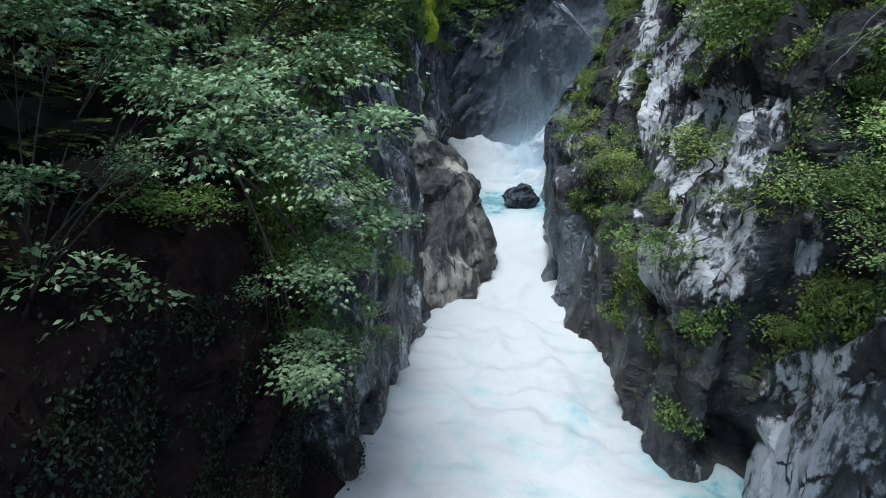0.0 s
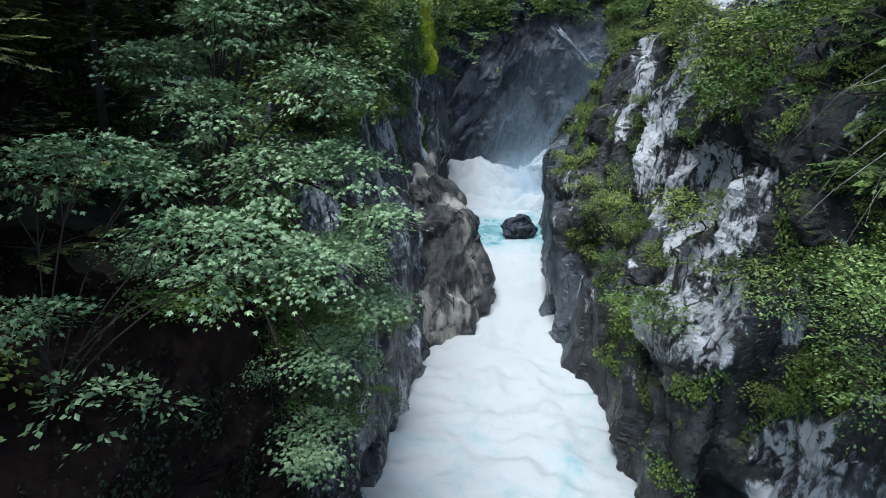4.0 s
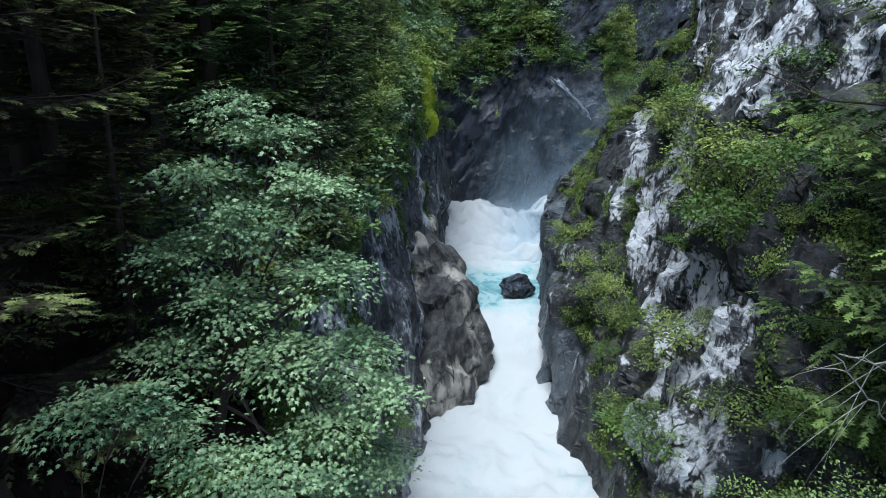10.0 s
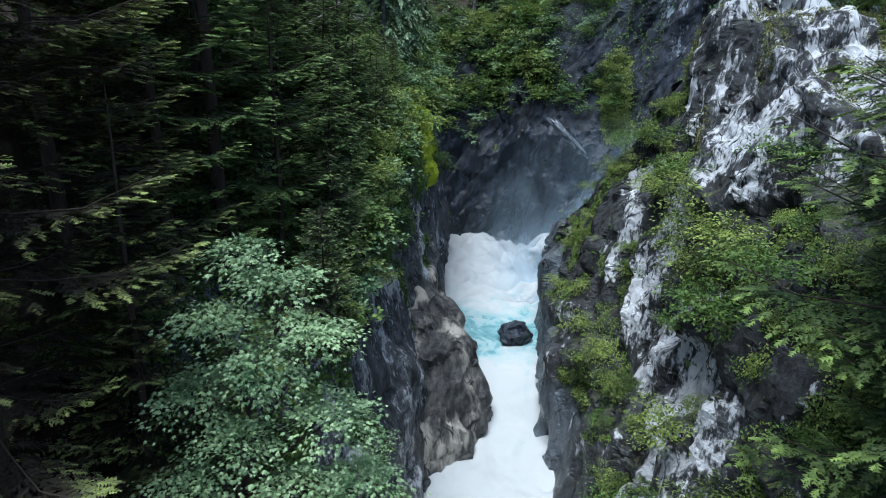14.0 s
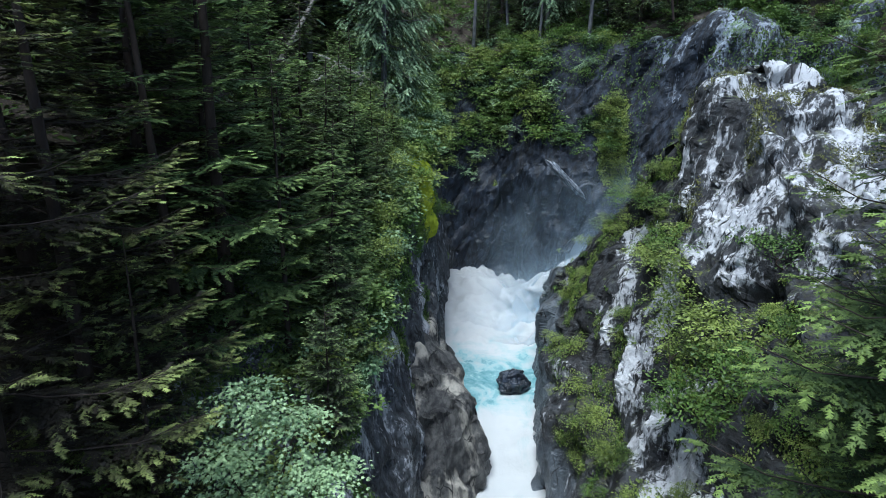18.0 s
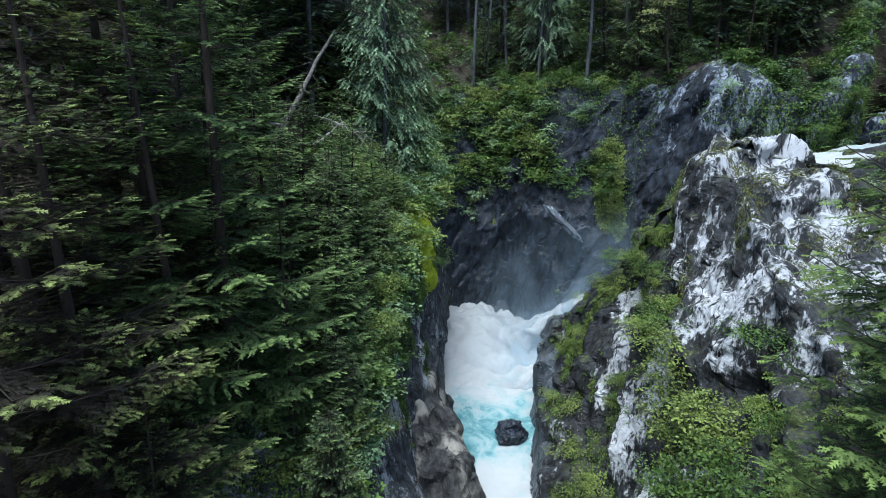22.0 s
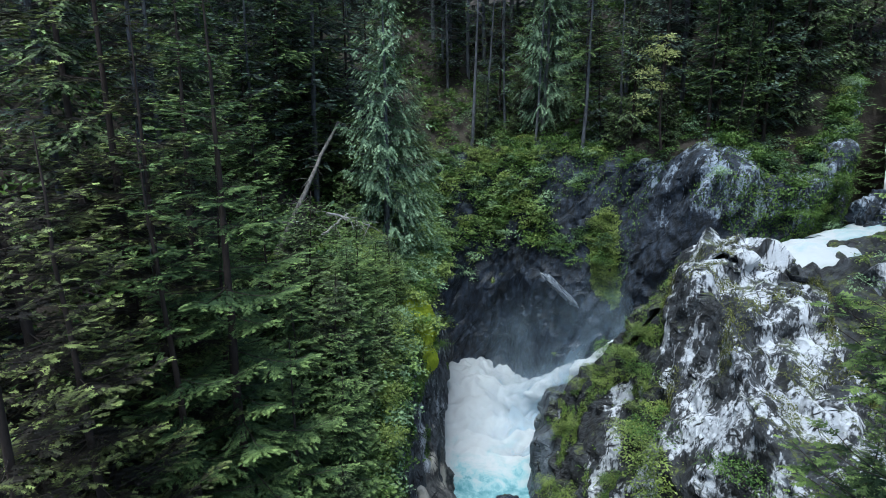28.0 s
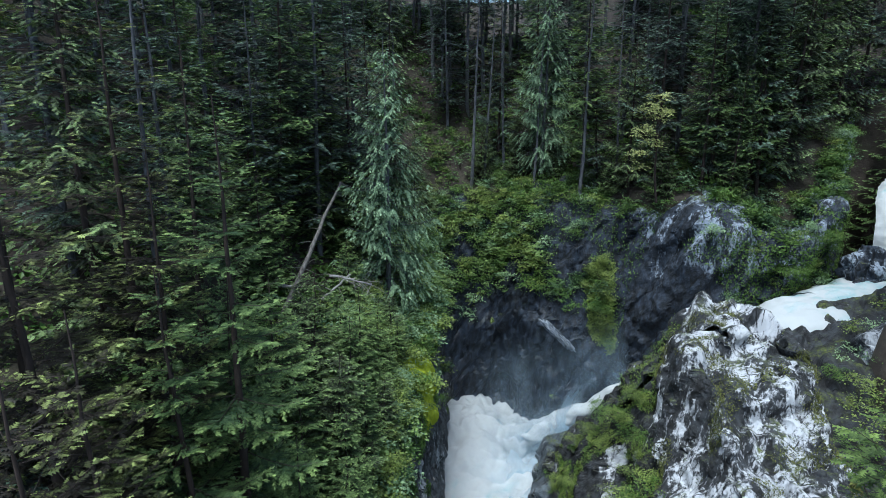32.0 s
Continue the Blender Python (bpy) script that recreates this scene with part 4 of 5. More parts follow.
def forest_spots(seed, count, gap):
    """Random spots of the closed forest beyond the gorge, none nearer to another than gap."""
    rng = np.random.default_rng(seed)
    spots = []
    while len(spots) < count:
        x, y = rng.uniform(-34, 48), rng.uniform(28, 88)
        d, _ = rim_lookup(np.array([x]), np.array([y]))
        if d[0] < (2.5 if x > 20 else 6.5) or any((x - a) ** 2 + (y - b) ** 2 < gap * gap for a, b, *_ in spots):
            continue
        spots.append((x, y, rng.uniform(0.8, 1.25), len(spots)))
    return spots


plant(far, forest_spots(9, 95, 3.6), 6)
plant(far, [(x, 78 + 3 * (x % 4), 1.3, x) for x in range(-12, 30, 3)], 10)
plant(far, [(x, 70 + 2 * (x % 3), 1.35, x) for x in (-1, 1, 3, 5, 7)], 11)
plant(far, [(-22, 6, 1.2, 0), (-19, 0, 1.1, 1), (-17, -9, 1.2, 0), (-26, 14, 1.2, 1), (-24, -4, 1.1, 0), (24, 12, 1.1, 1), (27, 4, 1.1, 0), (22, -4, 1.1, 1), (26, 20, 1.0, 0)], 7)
for proto in near + middle + far + small + bright + veteran + dead:
    for o in (proto, *proto.children_recursive):
        bpy.data.objects.remove(o)


# ---- broadleaf trees and shrubs ----
def spray_points(rng, lobes, per):
    """Spots and outward ways on the outsides of round lobes, thicker on top."""
    pts, outs = [], []
    for x, y, z, r in lobes:
        n = max(6, int(per * r * r))
        d = rng.normal(0, 1, (n, 3))
        d[:, 2] = np.where(rng.random(n) < 0.6, np.abs(d[:, 2]), d[:, 2])
        d /= np.linalg.norm(d, axis=1, keepdims=True)
        rad = r * rng.uniform(0.55, 1.12, (n, 1))
        pts.append(np.array([x, y, z]) + d * rad * [1, 1, 0.75]), outs.append(d)
    return np.concatenate(pts), np.concatenate(outs)


def leaf_spray(rng, pts, outs, per, spread, size, verts, faces, sag=0.35, flat=0.22):
    n = len(pts)
    at = np.repeat(pts, per, axis=0)
    out = np.repeat(outs, per, axis=0)
    off = rng.normal(0, 1, (n * per, 3)) * [spread, spread, spread * flat]
    off[:, 2] -= sag * np.hypot(off[:, 0], off[:, 1])
    up = np.column_stack([out[:, 0] * 0.55, out[:, 1] * 0.55, np.full(n * per, 0.9)]) + rng.normal(0, 0.28, (n * per, 3))
    way = off * [1, 1, 0.4] + out * spread * 0.8 + rng.normal(0, 0.1, (n * per, 3)) + [0, 0, -0.12 * spread]
    turns = frames_from(way, up)
    return strew(verts, faces, at + off, turns, size * rng.uniform(0.65, 1.3, n * per))


def broadleaf(name, label, foot, fork, lobes, seed, leaf_mat, per=26, leaves=16, spread=0.26, size=0.15, girth=0.16, category="tree", group="", lobed=True, flat=0.22):
    rng = np.random.default_rng(seed)
    foot, fork = np.array(foot, float), np.array(fork, float)
    s = np.linspace(0, 1, 8)[:, None]
    bend = np.array([*rng.normal(0, 0.25, 2), 0])
    trunk = foot + (fork - foot) * s + bend * np.sin(s * np.pi)
    wood = [tube(trunk, girth * (1 - 0.5 * s[:, 0]), 8)]
    pts, outs = spray_points(rng, lobes, per)
    first = 0
    for x, y, z, r in lobes:
        c = np.array([x, y, z - 0.2 * r])
        start = trunk[rng.integers(4, 8)]
        limb = start + (c - start) * s + np.array([0, 0, 0.12 * np.linalg.norm(c - start)]) * np.sin(s * np.pi)
        wood.append(tube(limb, girth * 0.3 * (1 - 0.75 * s[:, 0]), 5))
        n = max(6, int(per * r * r))
        for q in pts[first:first + n:3]:
            a = limb[rng.integers(4, 8)]
            if category == "tree":
                wood.append(tube(a + (q - a) * s[::2] + np.array([0, 0, 0.05]) * np.sin(s[::2] * np.pi), 0.014 * (1 - 0.7 * s[::2, 0]), 3))
        first += n
    v, f = leaf_spray(rng, pts, outs, leaves, spread, size, LOBES_V if lobed else SMALL_V, LOBES_F if lobed else SMALL_F, 0.35, flat)
    ob = tagged(new(name), label, category, group)
    ob.location = foot
    wv, wf = merge(wood)
    part("trunk" if category == "tree" else "stem", mesh_from("trunk", wv - foot, wf, BARK, True), ob)
    part("crown", mesh_from("crown", v - foot, f, leaf_mat), ob)
    return ob


broadleaf("maple_tree", "broad sycamore maple with large pale green leaves on the bank", (-5.3, 12.4, 7.5), (-4.2, 11.9, 12.0),
          [(-4.2, 12.3, 16.5, 0.65), (-3.3, 11.9, 15.9, 0.7), (-4.8, 11.8, 15.1, 0.75), (-2.6, 11.5, 14.9, 0.7), (-3.8, 11.3, 14.3, 0.9), (-5.3, 11.6, 13.6, 0.8), (-2.3, 11.2, 13.2, 0.8), (-4.3, 11.0, 12.7, 0.8), (-1.8, 11.0, 11.7, 0.75), (-3.2, 10.9, 11.6, 0.8), (-5.5, 11.2, 11.6, 0.7), (-1.2, 11.0, 10.7, 0.6), (-2.3, 10.8, 10.0, 0.8), (-1.5, 11.6, 8.8, 0.7), (-2.3, 11.2, 7.8, 0.75), (-2.7, 11.0, 5.9, 0.8)],
          5, MAPLE, 50, 36, 0.26, 0.12, flat=0.14)
broadleaf("maple_tree", "leaning sycamore maple with layered sprays of large leaves", (-6.6, 7.4, 7.0), (-5.6, 7.6, 9.6),
          [(-5.5, 8.0, 12.0, 0.55), (-4.8, 8.0, 12.2, 0.5), (-4.1, 8.0, 11.9, 0.4), (-3.4, 7.9, 11.2, 0.5), (-2.7, 7.9, 11.1, 0.5), (-2.1, 8.0, 10.7, 0.4), (-3.0, 7.7, 10.5, 0.45), (-5.4, 7.5, 10.0, 0.4), (-6.1, 7.6, 9.9, 0.4)],
          6, MAPLE, 62, 36, 0.25, 0.11, 0.06, flat=0.12)
broadleaf("rowan_tree", "fresh green broadleaf tree on the bank beside the cliff", (8.6, 7.8, 5.0), (7.0, 7.6, 8.6),
          [(5.4, 7.3, 10.6, 0.6), (6.2, 7.4, 10.8, 0.8), (5.0, 8.5, 10.0, 0.55), (6.0, 7.9, 9.9, 0.8), (5.2, 6.4, 10.5, 0.55), (7.2, 7.6, 10.4, 0.9), (6.0, 6.8, 9.2, 0.8), (6.8, 8.6, 9.2, 0.8)],
          8, FRESH, 46, 44, 0.2, 0.06, 0.09, lobed=False)
broadleaf("birch_tree", "slender pale-trunked birch with yellow-green leaves on the cliff top", (16.9, 45.8, 28.6), (16.4, 45.0, 34.2),
          [(16.0, 44.9, 36.6, 0.7), (15.4, 44.7, 35.6, 0.8), (16.5, 44.8, 35.5, 0.7), (15.1, 44.6, 34.2, 0.75), (15.8, 44.6, 33.3, 0.65), (14.8, 44.8, 32.5, 0.6), (15.0, 44.8, 31.6, 0.45)],
          9, BIRCH, 34, 14, 0.25, 0.18, 0.1, lobed=False)

SHRUBS = []
for k, (mat, tint) in enumerate(((SHRUB, "yellow-green"), (IVY, "dark green"), (SHRUB, "light green"), (MAPLE, "blue-green"))):
    rng = np.random.default_rng(40 + k)
    lobes = [(*rng.normal(0, 0.45, 2), rng.uniform(0.2, 0.7), rng.uniform(0.4, 0.6)) for _ in range(5)]
    SHRUBS.append(broadleaf("shrub", tint + " leafy shrub rooted in a cliff ledge", (0, 0, -0.2), (0, 0, 0.15), lobes, 50 + k, mat, 60, 16, 0.15, 0.085, 0.025, "shrub", "shrubs on the cliffs", False))


def shrubs_at(spots, seed):
    rng = np.random.default_rng(seed)
    for x, y, z, size, which in spots:
        c = copy_thing(SHRUBS[which], pose(x, y, z, 0, 0, rng.uniform(0, 360)))
        c.scale = (size, size, size * rng.uniform(0.8, 1.1))


def growth_right(p):
    """Where plants hold on the pale cliff: on all that is neither bleached, nor washed by the river, nor part of the bare tower."""
    g = 0.55 + 1.0 * fbm(p, 1.3, 4, 33) - 1.2 * pale_share(p) - 2.0 * washed_spur(p) - 1.2 * tower_share(p)
    return g + 0.5 * np.exp(-((p[..., 1] - 20.5) / 2.6) ** 2 - ((p[..., 2] - 13.3) / 1.4) ** 2) - 1.6 * smooth_step(p[..., 1], 36, 38) - 0.4 * smooth_step(4.6 - p[..., 2], 0, 1.5)


def growth_left(p):
    return 0.9 * fbm(p, 2.6, 4, 34) + np.interp(p[..., 2] - 0.3 * (p[..., 1] - 20), [4, 8, 11, 14], [-1.0, -0.35, 0.3, 1.0]) + 0.5 * np.clip((15.5 - p[..., 1]) / 2.5, 0, 1) - 1.2 * np.exp(-((p[..., 1] - 23.5) / 4.0) ** 4) * smooth_step(13.0 - p[..., 2], 0, 2)


def growth_back(p):
    return 1.0 * fbm(p, 3.2, 4, 35) + np.interp(p[..., 2], [15, 19, 23, 26], [-1.2, -0.5, 0.1, 1.0]) + 0.9 * np.clip((p[..., 0] - 21) / 3, 0, 1) - 1.3 * np.exp(-((p[..., 0] - 17) / 3.2) ** 4) * (p[..., 1] < 46) + 2.2 * np.exp(-((p[..., 0] - 13.7) / 1.0) ** 2 - ((p[..., 2] - 19.5) / 3.8) ** 4)


def shrubs_on(sheet, growth, count, seed, kinds, size, ymin=0.0, ymax=99.0):
    p, n, _ = sheet
    rng = np.random.default_rng(seed)
    g = growth(p) + 0.15 * n[..., 2]
    idx = np.argwhere((g > 0.35) & (p[..., 2] > np.where(p[..., 1] > 29, 9.5, 4.0)) & (p[..., 1] > ymin) & (p[..., 1] < ymax))
    pick = idx[rng.choice(len(idx), min(count, len(idx)), replace=False)]
    shrubs_at([(*(p[a, b] + n[a, b] * 0.05), rng.uniform(*size), kinds[i % len(kinds)]) for i, (a, b) in enumerate(pick)], seed)


shrubs_on(RIGHT, growth_right, 120, 3, (0, 2, 0, 1, 2), (0.35, 0.85), 8, 35)


def shrubs_beside(sheet, spots, seed):
    """Single big bushes where the cliff passes a given y and z."""
    p = sheet[0].reshape(-1, 3)
    made = []
    for y, z, size, which in spots:
        k = np.argmin((p[:, 1] - y) ** 2 + (p[:, 2] - z) ** 2)
        made.append((*p[k], size, which))
    shrubs_at(made, seed)


shrubs_beside(RIGHT, [(22.5, 14.0, 1.9, 0), (24.5, 15.2, 1.8, 2), (20.8, 13.0, 1.8, 0), (19.3, 14.0, 1.9, 2), (18.0, 12.0, 1.8, 1), (26.5, 15.8, 1.5, 1), (17.0, 9.0, 1.5, 0), (21.0, 17.0, 1.4, 1), (28.0, 16.2, 1.3, 0), (16.5, 14.0, 1.7, 1), (29.5, 9.6, 1.1, 0), (27.0, 8.6, 1.1, 0), (24.5, 8.0, 1.1, 2), (22.0, 7.6, 1.1, 0), (19.5, 7.0, 1.1, 2), (15.5, 6.5, 1.3, 1), (13.5, 5.0, 1.2, 0), (17.5, 5.2, 0.9, 2), (14.5, 8.0, 1.2, 2), (20.0, 4.6, 0.7, 0), (12.5, 8.5, 1.2, 1), (37.5, 12.0, 0.6, 1), (35.5, 12.8, 0.5, 0)], 21)
shrubs_beside(LEFT, [(15.0, 4.0, 1.1, 1), (14.0, 3.2, 1.1, 3), (16.0, 6.0, 1.2, 1), (17.0, 7.5, 1.1, 3), (13.5, 5.0, 1.2, 1), (15.5, 8.0, 1.2, 3), (14.5, 6.5, 1.2, 1), (18.0, 5.4, 0.8, 1), (13.0, 7.0, 1.2, 1), (16.8, 4.6, 0.8, 3)], 22)
shrubs_beside(RIGHT, [(31.0, 17.0, 1.1, 1), (32.0, 17.6, 1.1, 0), (33.0, 17.0, 1.0, 1), (30.0, 17.0, 1.2, 2), (33.8, 15.4, 0.8, 0), (29.0, 17.6, 1.0, 1)], 23)
shrubs_on(LEFT, growth_left, 55, 4, (1, 3, 2, 0, 1), (0.6, 1.3), 10, 54)
shrubs_at([(13.6, 49.0, 22.6, 1.1, 0), (13.4, 48.4, 21.4, 1.2, 2), (13.8, 47.7, 20.2, 1.2, 0), (13.5, 47.0, 18.8, 1.1, 1), (13.9, 46.4, 17.4, 1.0, 0), (14.4, 46.1, 16.0, 0.9, 1), (12.8, 48.6, 20.6, 0.8, 0)], 24)
shrubs_at([(x, y, foot_z(x, y) + 0.35, size, which) for x, y, size, which in (
    (-3.2, 30.0, 1.5, 0), (-3.6, 32.0, 1.6, 2), (-4.6, 34.7, 1.7, 0), (-2.6, 26.0, 1.3, 2), (-2.3, 24.0, 1.2, 0), (-3.8, 36.0, 1.6, 0), (-5.2, 36.5, 1.7, 2),
    (-4.2, 33.0, 1.5, 0), (-6.0, 37.2, 1.7, 0), (-3.0, 28.0, 1.4, 0), (-2.5, 34.3, 1.2, 3), (-2.2, 31.5, 1.2, 0), (-6.6, 35.2, 1.6, 2), (-5.4, 34.0, 1.5, 0))], 25)
shrubs_on(BACK, growth_back, 45, 5, (1, 0, 1, 3), (0.6, 1.2))
shrubs_on(BANK, lambda p: 0.6 + 0 * p[..., 0], 30, 6, (0, 2, 1), (0.7, 1.5), 5, 30)


def undergrowth():
    """Bushes and saplings on the forest floor along the rims."""
    rng = np.random.default_rng(12)
    for name, mat, tint, share in (("undergrowth", IVY, "dark green", 210), ("undergrowth", SHRUB, "yellow-green", 170), ("undergrowth", MAPLE, "pale blue-green", 90)):
        lobes = []
        while len(lobes) < share * 3:
            x, y = rng.uniform(-17, 36), rng.uniform(6, 70)
            d, _ = rim_lookup(np.array([x]), np.array([y]))
            if -1.2 < d[0] < (14 if tint == "dark green" else 8) and x < 34:
                r, z = rng.uniform(0.45, 1.0), foot_z(x, y)
                lobes += [(x + rng.normal(0, 0.5), y + rng.normal(0, 0.5), z + rng.uniform(0.1, 0.8), r * rng.uniform(0.6, 1)) for _ in range(3)]
        pts, outs = spray_points(rng, lobes, 26)
        v, f = leaf_spray(rng, pts, outs, 12, 0.2, 0.13, SMALL_V, SMALL_F)
        tagged(new(name, mesh_from(name, v, f, mat)), tint + " bushes and ferns on the forest floor", "undergrowth", kind="stuff")
    for mat, tint, share in ((SHRUB, "yellow-green", 130), (MAPLE, "blue-green", 90), (IVY, "fresh green", 90)):
        lobes = []
        while len(lobes) < share * 3:
            x, y = rng.uniform(-10, 1), rng.uniform(19, 52)
            d, _ = rim_lookup(np.array([x]), np.array([y]))
            z = foot_z(x, y)
            if -2.2 < d[0] < 5 and z > 12:
                r = rng.uniform(0.4, 0.9)
                lobes += [(x + rng.normal(0, 0.4), y + rng.normal(0, 0.4), z + rng.uniform(0.1, 0.9), r * rng.uniform(0.6, 1)) for _ in range(3)]
        pts, outs = spray_points(rng, lobes, 24)
        v, f = leaf_spray(rng, pts, outs, 9, 0.2, 0.2, SMALL_V, SMALL_F)
        tagged(new("undergrowth", mesh_from("undergrowth", v, f, mat)), tint + " bushes crowding the brink of the gorge", "undergrowth", kind="stuff")
    p = np.concatenate([BACK[0].reshape(-1, 3), LEFT[0].reshape(-1, 3)])
    p = p[(p[:, 0] < 9.5) & (p[:, 1] > 44) & (p[:, 2] > 17.5 + 0.5 * np.abs(p[:, 0] - 2)) & (p[:, 2] < 28)]
    for mat, tint, share in ((SHRUB, "yellow-green", 60), (FRESH, "fresh green", 70), (MAPLE, "blue-green", 45), (IVY, "dark green", 60)):
        spots = p[rng.choice(len(p), share)]
        lobes = [(x + rng.normal(0, 0.5), y - rng.uniform(0, 1.3), z + rng.normal(0, 0.5), rng.uniform(0.4, 0.9)) for x, y, z in spots for _ in range(3)]
        pts, outs = spray_points(rng, lobes, 24)
        v, f = leaf_spray(rng, pts, outs, 9, 0.2, 0.2, SMALL_V, SMALL_F)
        tagged(new("undergrowth", mesh_from("undergrowth", v, f, mat)), tint + " bushes hanging over the head of the gorge", "undergrowth", kind="stuff")
    for sheet, region, mat, tint, share in ((BACK, (-3, 40, 40, 62), IVY, "dark green", 120), (BACK, (-3, 10, 40, 62), SHRUB, "yellow-green", 30), (BACK, (8, 40, 40, 62), FERN, "blue-green", 30),
                                            (LEFT, (-11, 1, 21, 50), FRESH, "fresh green", 170), (LEFT, (-11, 1, 25, 50), MAPLE, "pale blue-green", 110)):
        p, n, _ = sheet
        x0, x1, y0, y1 = region
        ok = np.argwhere((n[..., 2] > 0.3) & (p[..., 2] > 11) & (p[..., 0] > x0) & (p[..., 0] < x1) & (p[..., 1] > y0) & (p[..., 1] < y1))
        ok = p[tuple(ok.T)]
        ok = ok[~((np.abs(ok[:, 1] - 36.8) < 2.4) & (ok[:, 2] < 20) & (ok[:, 0] < 2)) & ~((ok[:, 0] > 13.5) & (ok[:, 0] < 20.5) & (ok[:, 1] < 45.5))]
        spots = ok[rng.choice(len(ok), share)]
        lobes = [(x + rng.normal(0, 0.4), y + rng.normal(0, 0.4), z + rng.uniform(0.0, 0.9), rng.uniform(0.35, 0.85)) for x, y, z in spots for _ in range(3)]
        pts, outs = spray_points(rng, lobes, 24)
        v, f = leaf_spray(rng, pts, outs, 9, 0.2, 0.2, SMALL_V, SMALL_F)
        tagged(new("undergrowth", mesh_from("undergrowth", v, f, mat)), tint + " bushes along the brink of the cliff", "undergrowth", kind="stuff")
    x, y = rng.uniform(-36, 46, 4200), rng.uniform(20, 90, 4200)
    d, _ = rim_lookup(x, y)
    ok = (d > 2.5) & (d < 40)
    x, y = x[ok], y[ok]
    z = ground_z(x, y)
    lobes = [(a, b, c + 0.3, r) for a, b, c, r in zip(x, y, z, rng.uniform(0.6, 1.5, len(x)))]
    pts, outs = spray_points(rng, lobes, 8)
    v, f = leaf_spray(rng, pts, outs, 5, 0.3, 0.34, SMALL_V, SMALL_F)
    tagged(new("undergrowth", mesh_from("undergrowth", v, f, IVY)), "dark bushes under the closed forest", "undergrowth", kind="stuff")


undergrowth()
for proto in SHRUBS:
    for o in (proto, *proto.children_recursive):
        bpy.data.objects.remove(o)


def creepers(name, label, sheet, growth, count, seed, mat, size, thick, ymin=-5, ymax=99):
    """Small leaves that hug a cliff in drifts."""
    p, n, _ = sheet
    rng = np.random.default_rng(seed)
    g = growth(p) + 0.2 * n[..., 2] + 0.04 * rng.normal(0, 1, p.shape[:2])
    idx = np.argwhere((g > thick) & (p[..., 1] > ymin) & (p[..., 1] < ymax))
    pick = idx[rng.choice(len(idx), count)]
    at, nn = p[pick[:, 0], pick[:, 1]], n[pick[:, 0], pick[:, 1]]
    lift = 0.16 * np.clip(fbm(at, 0.7, 2, seed + 3) + 0.5, 0, 1.5)
    at = at + nn * (rng.uniform(0.0, 1.0, count) * lift + 0.01)[:, None] + rng.normal(0, 0.08, (count, 3))
    way = np.column_stack([rng.normal(0, 0.5, (count, 2)), -np.ones(count) * 0.5])
    v, f = strew(SMALL_V, SMALL_F, at, frames_from(way, nn + [0, 0, 0.5] + rng.normal(0, 0.35, (count, 3))), size * rng.uniform(0.6, 1.4, count))
    return tagged(new(name, mesh_from(name, v, f, mat)), label, "creeper", kind="stuff")


def growth_moss(p):
    return 1.6 * np.exp(-((p[..., 1] - 36.8) / 1.3) ** 4 - ((p[..., 2] - 17.0) / 2.3) ** 4) - 0.6 + 0.2 * fbm(p, 0.8, 3, 36)


creepers("creeper", "yellow-green creeper leaves in drifts on the pale cliff", RIGHT, growth_right, 64000, 61, SHRUB, 0.10, 0.6, 8, 37)
creepers("creeper", "dark green creeper leaves among the pale strips of the cliff", RIGHT, lambda p: growth_right(p) + 0.3 * fbm(p, 0.9, 3, 38), 44000, 66, IVY, 0.11, 0.5, 8, 37)
creepers("moss", "olive moss in the hollows of the bare rock tower", RIGHT, lambda p: 1.4 * fbm(p * np.array([1, 1, 0.5]), 1.3, 4, 39) * tower_share(p), 40000, 67, TOWER_MOSS, 0.08, 0.55, 17, 36)
creepers("creeper", "dark green creeper leaves over the wet cliff", LEFT, lambda p: growth_left(p) - 2.0 * (growth_moss(p) > -0.1), 90000, 62, IVY, 0.14, 0.1, 13)
creepers("creeper", "creepers hanging over the slate cliff", BACK, growth_back, 30000, 63, IVY, 0.16, 0.3)
creepers("creeper", "yellow-green creeper hanging in a broad strand down the slate cliff", BACK, lambda p: np.exp(-((p[..., 0] - 13.7) / 1.1) ** 4 - ((p[..., 2] - 19.3) / 3.9) ** 4) + 0.35 * fbm(p, 1.2, 3, 40), 12000, 68, SHRUB, 0.14, 0.5)


MOSS = foliage_material("glowing_moss", (0.2, 0.25, 0.012), (0.44, 0.50, 0.03), 0.8, 0.1)


def moss_cushion():
    """A thick pelt of moss over the wet edge of the west cliff."""
    p, n, _ = LEFT
    mid = p.shape[0] // 2
    cols = np.flatnonzero(np.abs(p[mid, :, 1] - 36.8) < 1.7)
    rows = np.flatnonzero(np.abs(p[:, cols[len(cols) // 2], 2] - 17.0) < 2.6)
    a, b = slice(rows[0], rows[-1] + 1), slice(cols[0], cols[-1] + 1)
    q, m = p[a, b], n[a, b]
    u, v = np.meshgrid(np.linspace(-1, 1, q.shape[1]), np.linspace(-1, 1, q.shape[0]))
    swell = 0.5 * np.clip(1.05 - (u ** 2 + v ** 2) + 0.3 * fbm(q, 1.0, 3, 210), -0.2, 1) ** 1.0 + 0.06 * fbm(q, 0.25, 3, 211)
    q = q + m * swell[..., None]
    return tagged(new("moss_pelt", mesh_from("moss_pelt", q.reshape(-1, 3), grid_faces(*q.shape[:2]), MOSS)), "bright yellow-green moss pelt on the wet cliff edge", "moss", kind="structure")


moss_cushion()
creepers("moss", "bright yellow-green moss cushion on the wet cliff edge", LEFT, growth_moss, 30000, 64, MOSS, 0.10, 0.0, 34, 40)
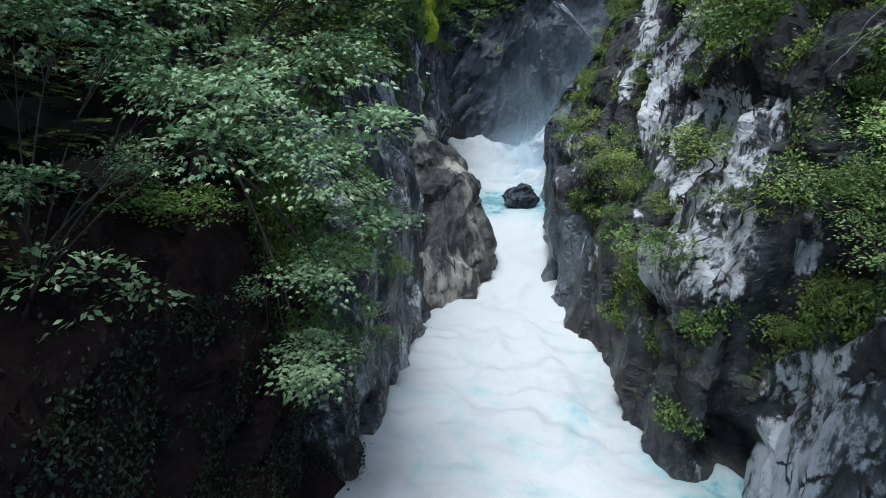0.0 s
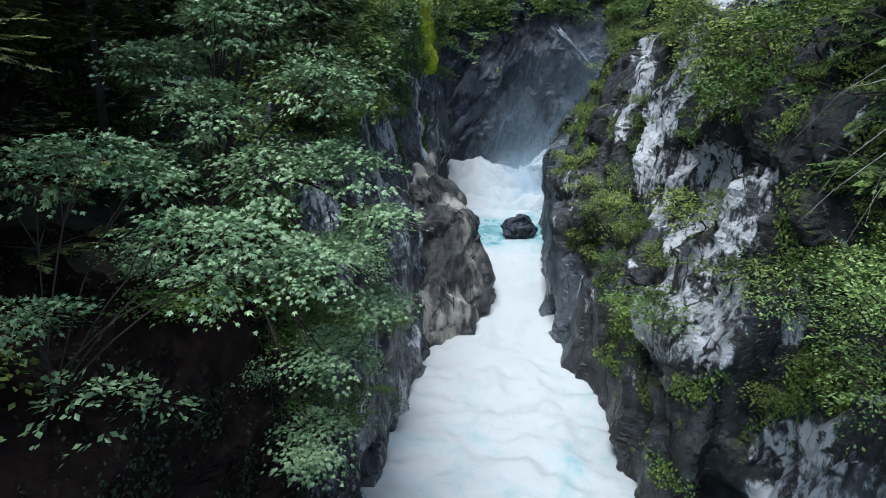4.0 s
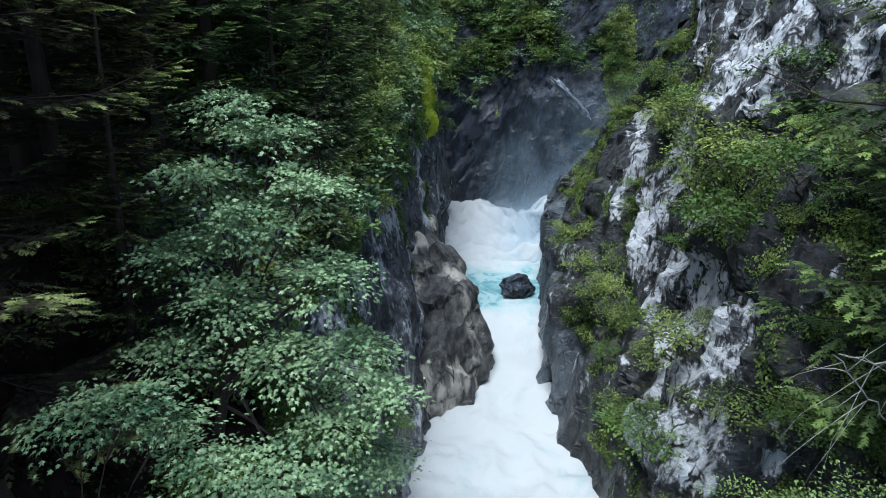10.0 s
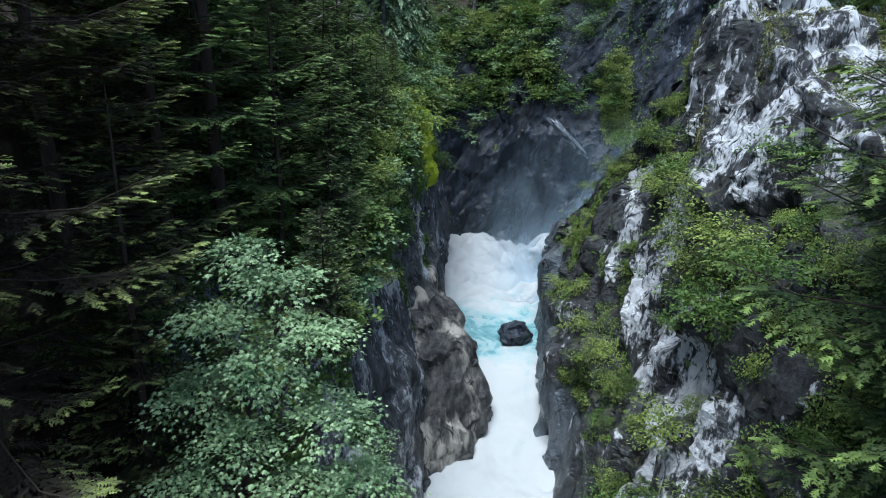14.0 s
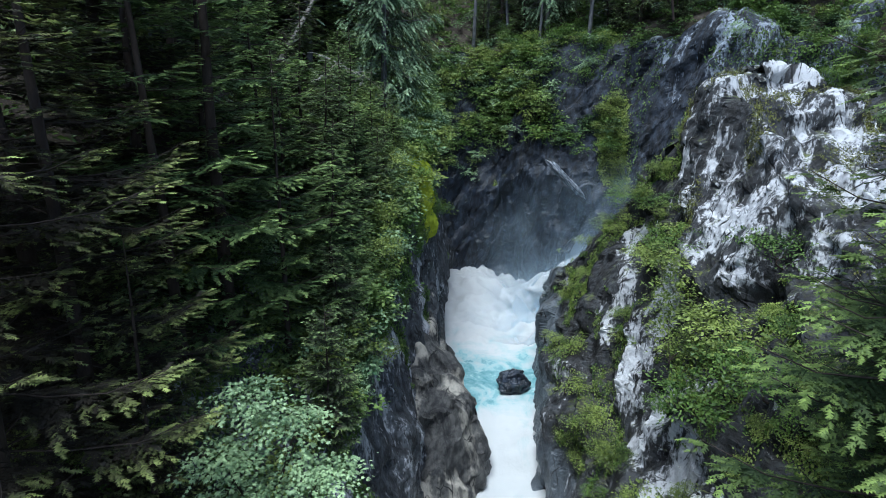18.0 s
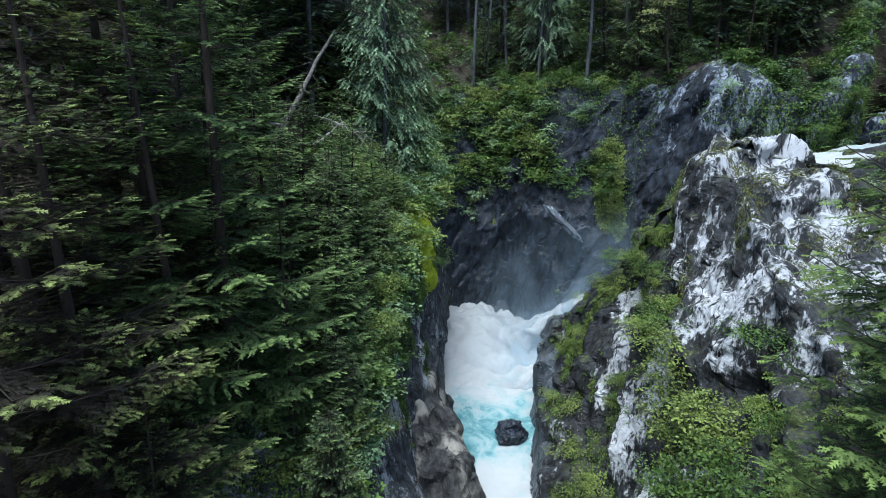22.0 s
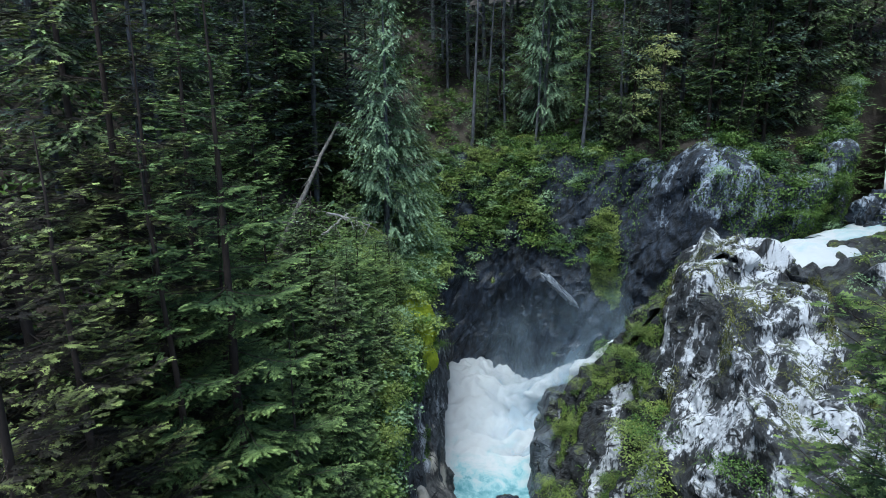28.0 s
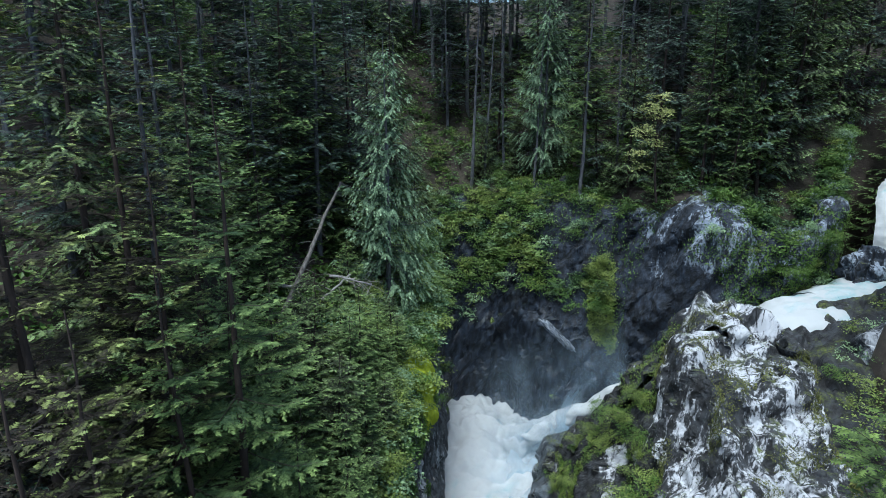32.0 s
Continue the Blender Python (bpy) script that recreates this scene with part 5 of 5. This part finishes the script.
creepers("ivy", "ivy over the lower west bank, the bank's shade in its leaf colour", LEFT, lambda p: 0.5 + 0.9 * fbm(p, 1.6, 3, 37), 30000, 65, SHADE_IVY, 0.09, 0.3, -5, 15)


def log(name, label, a, b, r, mat, snags, seed, category="log"):
    """A fallen or leaning bole with the stubs of its limbs."""
    rng = np.random.default_rng(seed)
    a, b = np.array(a, float), np.array(b, float)
    s = np.linspace(0, 1, 12)
    path = a + (b - a) * s[:, None] + rng.normal(0, 0.03, (12, 3))
    pieces = [tube(path, r * (1 - 0.55 * s), 8)]
    for _ in range(snags):
        k = rng.integers(2, 12)
        way = rng.normal(0, 1, 3)
        e = np.linspace(0, 1, 5)[:, None]
        ln = rng.uniform(0.5, 1.8)
        way = way / np.linalg.norm(way) * ln
        pieces.append(tube(path[k] + way * e + np.array([0, 0, -0.25 * ln]) * e ** 2 + rng.normal(0, 0.04, (5, 3)) * e, min(0.025, 0.5 * r) * (1 - 0.8 * e[:, 0]), 4))
    ob = tagged(new(name), label, category)
    ob.location = a
    v, f = pieces[0]
    part("bole", mesh_from("bole", v - a, f, mat, True), ob)
    for v, f in pieces[1:]:
        part("snag", mesh_from("snag", v - a, f, mat, True), ob)
    return ob


log("leaning_log", "grey leaning dead trunk with broken limbs among bushes", (-9.9, 33.6, 23.4), (-7.1, 41.0, 31.0), 0.19, GREY_WOOD, 30, 1)
log("fallen_log", "pale fallen log lying across the mossy slope", (-10.2, 35.2, 25.3), (-8.8, 35.4, 25.2), 0.12, DEADWOOD, 2, 2)
log("fallen_log", "thin bleached log propped on the slope", (-7.9, 36.6, 23.9), (-6.1, 37.6, 25.3), 0.1, DEADWOOD, 5, 3)
log("fallen_log", "short pale broken log on the slope", (-8.4, 35.6, 23.0), (-7.7, 35.8, 22.2), 0.1, DEADWOOD, 2, 4)
log("fallen_log", "long pale log lying in the dark forest", (4.2, 74.0, float(ground_z(4.2, 74.0)) + 0.3), (9.8, 74.6, float(ground_z(9.8, 74.6)) + 0.4), 0.25, DEADWOOD, 5, 5)
log("dead_bough", "bare grey bough reaching out beside the pale cliff", (7.6, 8.6, 11.2), (5.0, 6.9, 13.5), 0.014, DEADWOOD, 7, 6, "branch")
log("dead_bough", "bare grey bough reaching out beside the pale cliff", (7.8, 8.2, 12.6), (5.6, 7.6, 13.2), 0.018, DEADWOOD, 8, 7, "branch")
log("dead_brush", "tangle of bare dead limbs on the slope", (-7.2, 36.5, 25.6), (-4.8, 38.2, 24.4), 0.08, DEADWOOD, 26, 8, "brushwood")


def spray_sheets():
    """Drifting spray over the plunge pool: thin veils hung one behind the other."""
    m, t, bsdf = material("drifting_spray")
    at = t.nodes.new("ShaderNodeAttribute")
    at.attribute_name = "veil"
    cloud = span(t, noise_fac(t, 0.22, 2.5, 0.5, (1, 1, 0.7), (0, 0.5, 0), 0.8), 0.32, 0.72)
    soft = t.nodes.new("ShaderNodeBsdfDiffuse")
    soft.inputs[0].default_value = (0.62, 0.78, 0.9, 1)
    clear = t.nodes.new("ShaderNodeBsdfTransparent")
    lit = t.nodes.new("ShaderNodeBsdfTranslucent")
    lit.inputs[0].default_value = (0.62, 0.8, 0.95, 1)
    both = t.nodes.new("ShaderNodeMixShader")
    t.links.new(soft.outputs[0], both.inputs[1])
    t.links.new(lit.outputs[0], both.inputs[2])
    ms = t.nodes.new("ShaderNodeMixShader")
    t.links.new(calc(t, "MULTIPLY", cloud, at.outputs["Fac"]), ms.inputs[0])
    t.links.new(clear.outputs[0], ms.inputs[1])
    t.links.new(both.outputs[0], ms.inputs[2])
    t.links.new(ms.outputs[0], t.nodes["Material Output"].inputs[0])
    for k, (y, x0, x1, z0, z1, dense) in enumerate(((41.0, 0.8, 9.0, 5.0, 10.0, 0.7), (42.6, 1.0, 13.0, 5.0, 14.5, 1.7), (43.5, 5.0, 14.5, 6.0, 14.0, 2.4), (44.4, 3.0, 15.0, 5.5, 18.0, 1.7), (45.6, 2.5, 16.0, 6.0, 20.0, 0.9), (49.0, 1.0, 11.0, 5.0, 17.0, 0.9))):
        a, b = np.meshgrid(np.linspace(0, 1, 40), np.linspace(0, 1, 40))
        x, z = x0 + (x1 - x0) * a, z0 + (z1 - z0) * b
        p = np.stack([x, y + 0.5 * np.sin(x * 0.9 + k) + 0.4 * np.sin(z * 0.7 + 2 * k), z], -1)
        veil = dense * np.sin(np.pi * a) ** 0.7 * (1 - b) ** 1.4 * np.minimum(1, b * 8) * (0.45 * (1 - b) ** 4 + 2.8 * a ** 2.2)
        me = mesh_from("spray", p.reshape(-1, 3), grid_faces(40, 40), m, True)
        me.attributes.new("veil", "FLOAT", "POINT").data.foreach_set("value", veil.ravel().astype(np.float32))
        tagged(new("spray", me), "thin bluish spray drifting over the plunge pool", "spray", "spray veils", "stuff")


spray_sheets()
